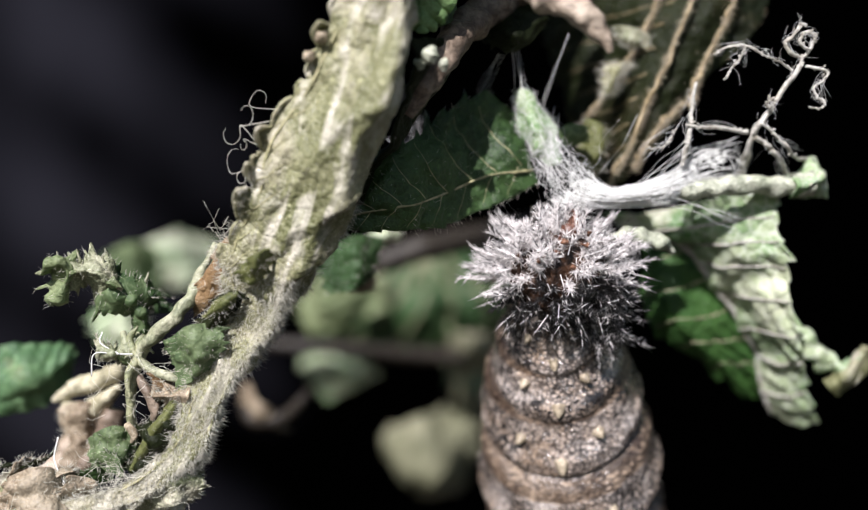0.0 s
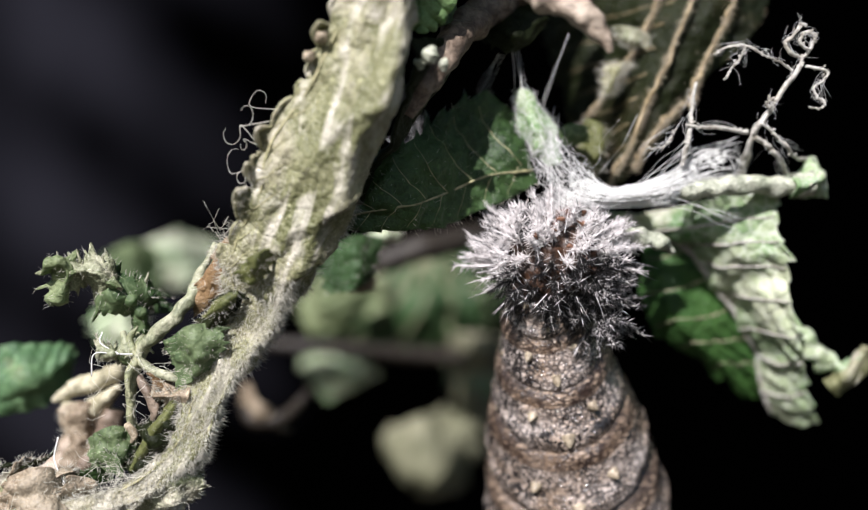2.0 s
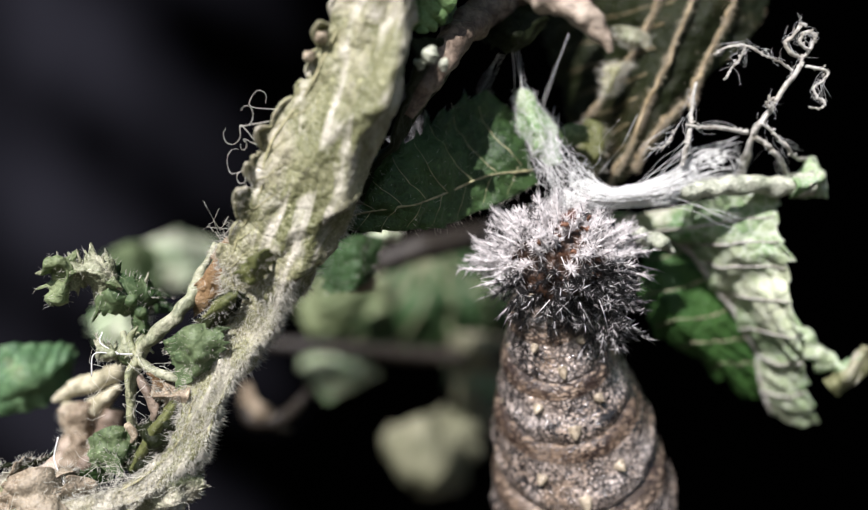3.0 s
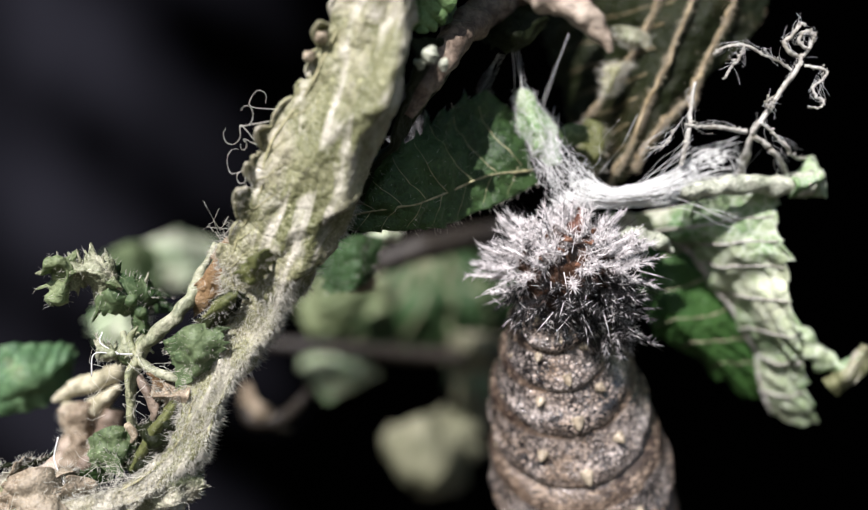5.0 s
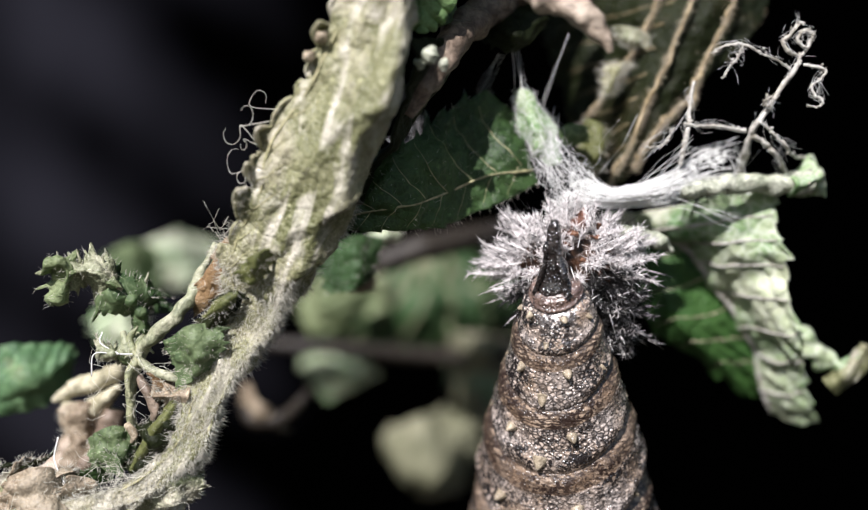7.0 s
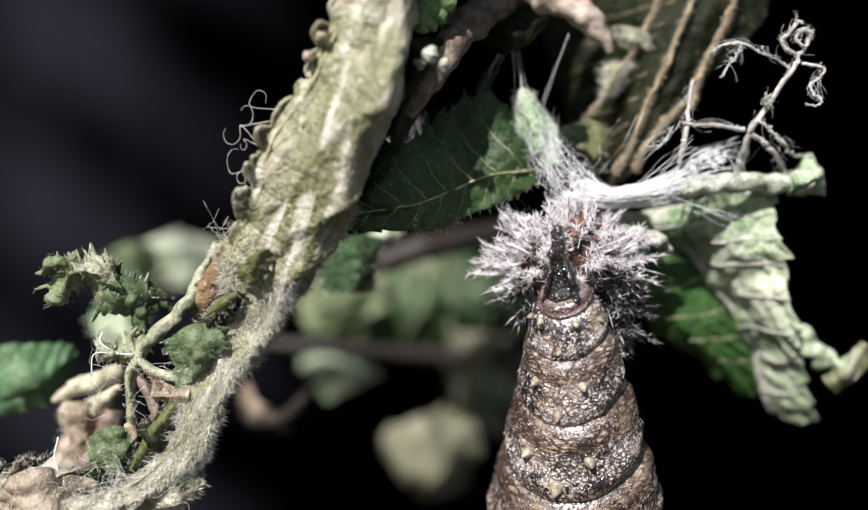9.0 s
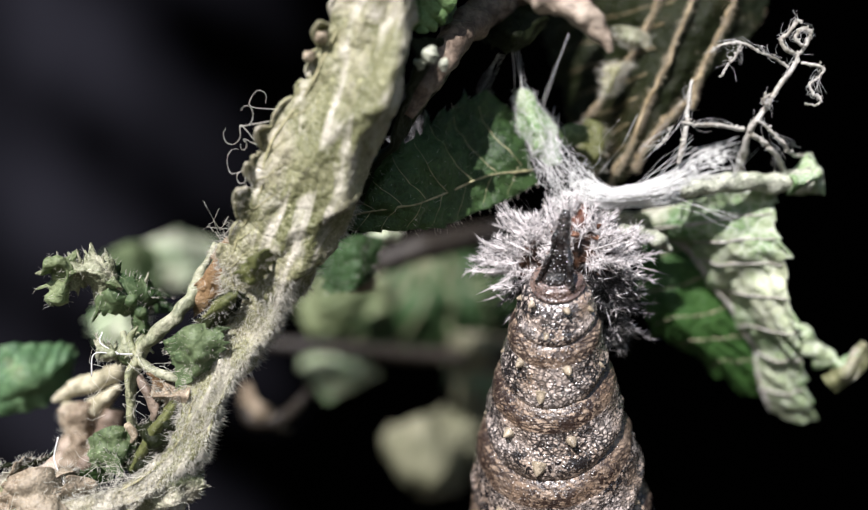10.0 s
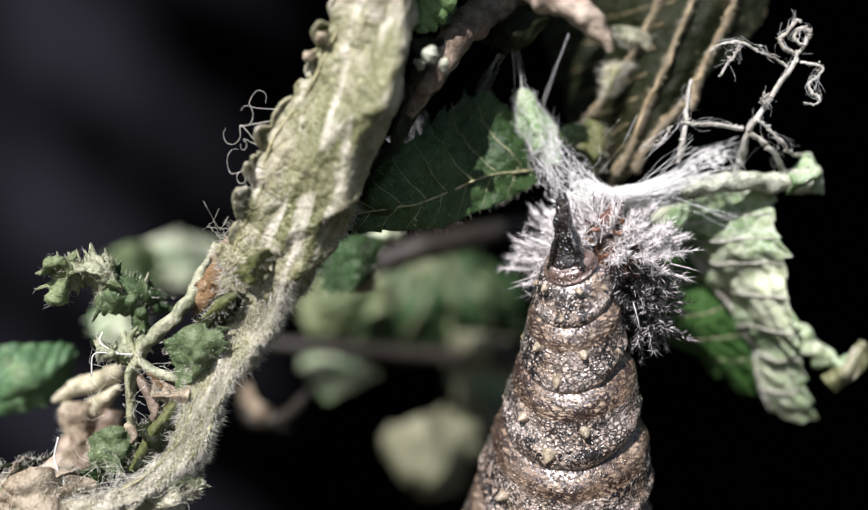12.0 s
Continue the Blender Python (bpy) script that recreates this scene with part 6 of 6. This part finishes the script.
def build_pupa():
    pupa = empty_thing("butterfly_pupa", "mottled brown-grey butterfly pupa hanging from silk by its tip", "pupa")
    # hooked tip with two rough ridges
    cre = tube("cremaster", [(0, 0, 0.1), (0, -0.05, -0.8), (0, 0, -1.9), (0, 0.1, -3.1)], [0.17, 0.3, 0.46, 0.9], CREMASTER, pupa, "blackish rough hooked tip", 16, 26, 0.25, local=True)
    for sx in (-1, 1):
        tube("ridge", [(sx * 0.1, -0.15, 0.0), (sx * 0.2, -0.3, -1.0), (sx * 0.38, -0.5, -1.9), (sx * 0.75, -0.65, -2.9)], [0.08, 0.13, 0.15, 0.12], CREMASTER, cre, "", 8, 30, 0.7, sx, local=True)
    rings = []
    for i, (s0, s1, r0, r1) in enumerate(SEGMENTS):
        v, f, idx = ring_mesh(s0, s1, r0, r1, seed=i * 5.0)
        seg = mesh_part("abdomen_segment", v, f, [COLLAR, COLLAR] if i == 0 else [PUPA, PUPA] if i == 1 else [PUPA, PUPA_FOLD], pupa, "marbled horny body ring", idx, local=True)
        rings.append(seg)
        if not BACK_KNOBS[i]:
            continue
        big = (0, 0.3, 0.38, 0.44, 0.5, 0.5)[i]
        mid, lateral = BACK_KNOBS[i]
        tubercle(seg, 0, mid, r1, big * (0.9 if i == 1 else 1.25), True)
        for sgn in (-1, 1):
            tubercle(seg, sgn * 29, lateral, r1 * 0.98, big * 0.9, False)
            tubercle(seg, sgn * 78, lateral + 0.2, r1 * 0.98, big * 0.8, False)
    # thorax, wing cases and head, towards the lower end
    nu, nv = 30, 48
    verts, faces = [], []
    for i in range(nu + 1):
        f = i / nu
        r = 4.4 * math.sqrt(max(0.0, 1 - (max(0, f - 0.25) / 0.75) ** 2.2)) + 0.02
        for j in range(nv):
            a = 2 * math.pi * j / nv
            keel = 1 + 0.22 * max(0, math.cos(a)) ** 6 * math.sin(f * math.pi)
            verts.append((math.sin(a) * r, -math.cos(a) * r * keel * 0.95, -(21.0 + 7.0 * f)))
    for i in range(nu):
        for j in range(nv):
            k = (j + 1) % nv
            faces.append((i * nv + j, i * nv + k, (i + 1) * nv + k, (i + 1) * nv + j))
    thorax = mesh_part("thorax", verts, faces, PUPA, pupa, "keeled thorax and head end", local=True)
    for sx in (-1, 1):
        tube("head_horn", [(sx * 1.3, 0.3, -26.8), (sx * 1.6, 0.2, -28.0), (sx * 1.8, 0.0, -29.0)], [0.7, 0.45, 0.08], PUPA, thorax, "", 9, 12, 0.1, local=True)
        w = Blade([[(sx * 3.2, 2.6, -15), (sx * 2.0, 3.8, -14.5), (sx * 0.3, 4.2, -14)], [(sx * 4.0, 1.6, -19), (sx * 2.6, 4.0, -19), (sx * 0.3, 4.6, -19)],
                   [(sx * 3.8, 0.8, -23), (sx * 2.4, 3.6, -23.5), (sx * 0.3, 4.2, -24)]], 30, 24, thick=0.3, rough=0.08)
        ob = w.build("wing_case", PUPA, PUPA, thorax, "smooth moulded wing case")
        ob.data.transform(Matrix.Translation((0, 0, -LIFT / 1000)))
    return pupa, cre, rings, thorax


PUPA_THING, CRE, RINGS, THORAX = build_pupa()


# ---- what moves ----
# Postures of the pupa: tip x, y, z (mm); tilt of the lower end away, lean, turn on its axis;
# drawn out (above 1) or drawn in; sideways and lengthwise bend, in degrees.
POSTURES = {
    0: (4.29, 1.45, 2.01, 18.6, -12.2, -12.2, 0.70, 2.6, -1.1),
    0.6: (4.18, 1.32, 1.44, 19.2, -12.3, -8.7, 0.83, 3.4, 0.2),
    1: (4.52, 1.41, 1.92, 19.0, -8.5, -8.7, 0.76, -1.4, -0.8),
    1.6: (4.39, 1.35, 1.43, 19.0, -13.3, -6.5, 0.75, 2.9, -0.2),
    2: (3.78, 1.29, 1.74, 19.6, -14.4, -5.6, 0.89, 2.4, 1.2),
    2.5: (4.29, 1.33, 1.24, 19.1, -16.3, -7.5, 0.68, 2.5, -0.1),
    3: (4.12, 1.35, 2.11, 19.3, -13.4, -5.3, 0.89, 1.1, 0.1),
    5: (4.10, 1.33, 1.19, 19.3, -16.1, -2.7, 0.69, 2.4, 0.2),
    5.3: (4.49, -1.18, 0.46, 21.0, -8.9, -38.9, 0.84, 7.1, -0.7),
    5.5: (4.42, -1.23, 1.18, 22.9, -10.3, -33.9, 0.98, 1.4, 1.2),
    6: (4.31, 1.36, 1.29, 19.3, -11.9, -0.3, 0.73, 5.3, 0.1),
    6.5: (4.78, -1.34, 1.55, 22.1, -4.2, -32.0, 1.03, -1.2, 0.9),
    7: (4.83, -1.25, 1.29, 23.0, -4.8, -26.4, 0.90, 0.0, 1.4),
    8.8: (4.30, 1.36, 1.43, 19.6, -13.0, 9.0, 0.76, 7.5, 0.2),
    9: (4.96, -1.23, 1.08, 20.0, -9.3, -25.9, 1.02, 7.1, -0.9),
    9.5: (5.07, -1.39, 2.20, 20.0, 1.6, -21.3, 1.13, -6.9, 0.4),
    10: (5.27, -1.44, 1.69, 21.1, 3.6, -19.2, 0.97, -9.6, 0.9),
    10.6: (4.59, -1.06, 2.80, 19.6, -6.4, -21.9, 1.25, 2.0, -0.5),
    11: (5.53, -1.27, 2.38, 20.5, 7.6, -16.3, 1.17, -15.0, 0.0),
    11.5: (5.17, -0.88, 2.95, 18.4, 4.2, -20.0, 1.23, -12.0, -2.2),
    11.8: (5.79, -1.20, 2.32, 20.0, 16.7, -28.0, 0.99, -20.6, -2.0),
    12: (5.16, -1.12, 2.41, 20.2, -10.2, -29.0, 1.03, 14.9, -0.4),
}
JOINTS = (3.0, 5.1, 8.2, 11.5)
# seconds and the posture held then
WRITHE = [
    (0, 0), (0.25, 0), (0.4, 1.0), (0.5, 0.6), (0.8, 0.6), (0.95, 1.0), (1.25, 1.0), (1.4, 2.5), (1.5, 1.6), (1.65, 1.6), (1.8, 2.0), (2.25, 2.0), (2.4, 2.5),
    (2.55, 2.5), (2.8, 3.0), (3.2, 3.0), (3.8, 2.0), (4.3, 3.0), (4.75, 5.3), (4.9, 5.3), (5.0, 5.0), (5.2, 5.0), (5.3, 5.3), (5.4, 5.3), (5.5, 5.5), (5.7, 5.5),
    (5.8, 5.3), (5.9, 5.3), (6.0, 6.0), (6.2, 6.0), (6.3, 5.3), (6.4, 5.3), (6.5, 6.5), (6.8, 6.5), (7.0, 7.0), (7.2, 7.0), (7.8, 5.5), (8.3, 7.0), (8.7, 8.8),
    (8.9, 8.8), (9.0, 9.0), (9.2, 9.0), (9.4, 9.5), (9.9, 9.5), (10.0, 10.0), (10.4, 10.0), (10.5, 10.6), (10.65, 10.6), (10.8, 10.0), (11.0, 11.0), (11.2, 11.0),
    (11.4, 12.0), (11.5, 11.5), (11.65, 11.5), (11.75, 11.8), (11.9, 11.8), (12.0, 12.0),
]


def turned(rx, ry, rz=0):
    return pose(0, 0, 0, rx, ry, rz)


def postures():
    """For each row: the pose of the pupa, and of its tip and rings in its own space."""
    rows = []
    for t, key in WRITHE:
        x, y, z, tilt, lean, turn, drawn, side, bow = POSTURES[key]
        root = Matrix.Translation(lifted([(x, y, z)])[0]) @ turned(0, lean) @ turned(tilt, 0) @ turned(0, 0, turn)
        chain, at, rings = Matrix.Identity(4), 0.0, []
        for j in JOINTS:
            step = (j - at) * (drawn if at > 0 else 1.0)
            chain = chain @ Matrix.Translation((0, (1 - drawn) * 1.7 / 1000 if at > 0 else 0, -step / 1000)) @ turned(0, side / 4) @ turned(bow / 4, 0)
            rings.append(turned(0, 0, -turn) @ chain @ turned(0, 0, turn) @ Matrix.Translation((0, 0, j / 1000)))
            at = j
        rows.append((t, root, rings))
    return rows


# the shed skin: seconds, shift x, z (mm), nod, turn
SKIN_MOVES = [
    (0, -0.32, -0.1, 0, 0), (0.25, -0.32, -0.1, 0, 0), (0.5, -0.5, 0.25, -10, 4), (0.8, -0.5, 0.25, -10, 4), (1.0, -0.5, 0.1, -5, 3), (1.3, -0.5, 0.1, -5, 3), (1.6, -0.4, 0.05, -6, 2),
    (2.0, -0.5, 0.45, -16, 3), (2.25, -0.5, 0.45, -16, 3), (2.5, -0.25, 0.1, -8, 0), (3.0, -0.28, 0.3, -12, 0), (3.2, -0.28, 0.3, -12, 0), (4.8, 0, 0.3, -8, 0), (4.9, 0, 0.3, -8, 0),
    (5.0, 0, 0, 0, -6), (5.2, 0, 0, 0, -6), (5.3, 0.05, 0.1, -6, -2), (5.5, 0.1, 0.1, -6, 0), (5.9, 0.1, 0.1, -6, 0), (6.0, 0.05, 0, 0, -6), (6.2, 0.05, 0, 0, -6), (6.4, 0.1, 0.1, -6, 0),
    (7.2, 0.1, 0.1, -4, 0), (8.75, 0.1, 0.05, 2, -8), (8.9, 0.1, 0.05, 2, -8), (9.0, 0.1, 0.1, -3, 0), (9.5, 0, 0.2, 0, 4), (10.4, 0, 0.2, 0, 4), (10.55, 0.15, 0.2, -4, -6), (10.8, 0, 0.2, 0, 2),
    (11.2, 0, 0.15, 0, 6), (11.5, 0.1, 0.25, -3, -4), (11.75, -0.3, 0.2, 0, 8), (11.9, -0.3, 0.2, 0, 8), (12.0, 1.4, 0.3, -4, -14),
]
# the sprig sways a little on its silk: seconds, shift x, z (mm), roll
SPRIG_MOVES = [(0, 0, 0, 0), (3.2, 0, 0, 0), (5.5, -0.05, 0.03, 0.1), (7.2, -0.08, 0.06, 0.25), (9.0, -0.12, 0.1, 0.4), (12.0, -0.18, 0.14, 0.55)]


def motions():
    rows = postures()
    walk(PUPA_THING, [(t, root) for t, root, _ in rows])
    for i, ring in enumerate(RINGS + [THORAX]):
        if i > 0:
            walk(ring, [(t, rings[min(i, 4) - 1]) for t, _, rings in rows])
    home = lifted([SKIN_AT])[0]
    walk(SHED, [(t, Matrix.Translation(home + np.array((x, 0, z)) / 1000) @ turned(nod, 0, turn)) for t, x, z, nod, turn in SKIN_MOVES])
    rest = SPRIG.matrix_world.translation.copy()
    walk(SPRIG, [(t, Matrix.Translation(rest + Vector((x, 0, z)) / 1000) @ turned(0, -roll)) for t, x, z, roll in SPRIG_MOVES])


motions()
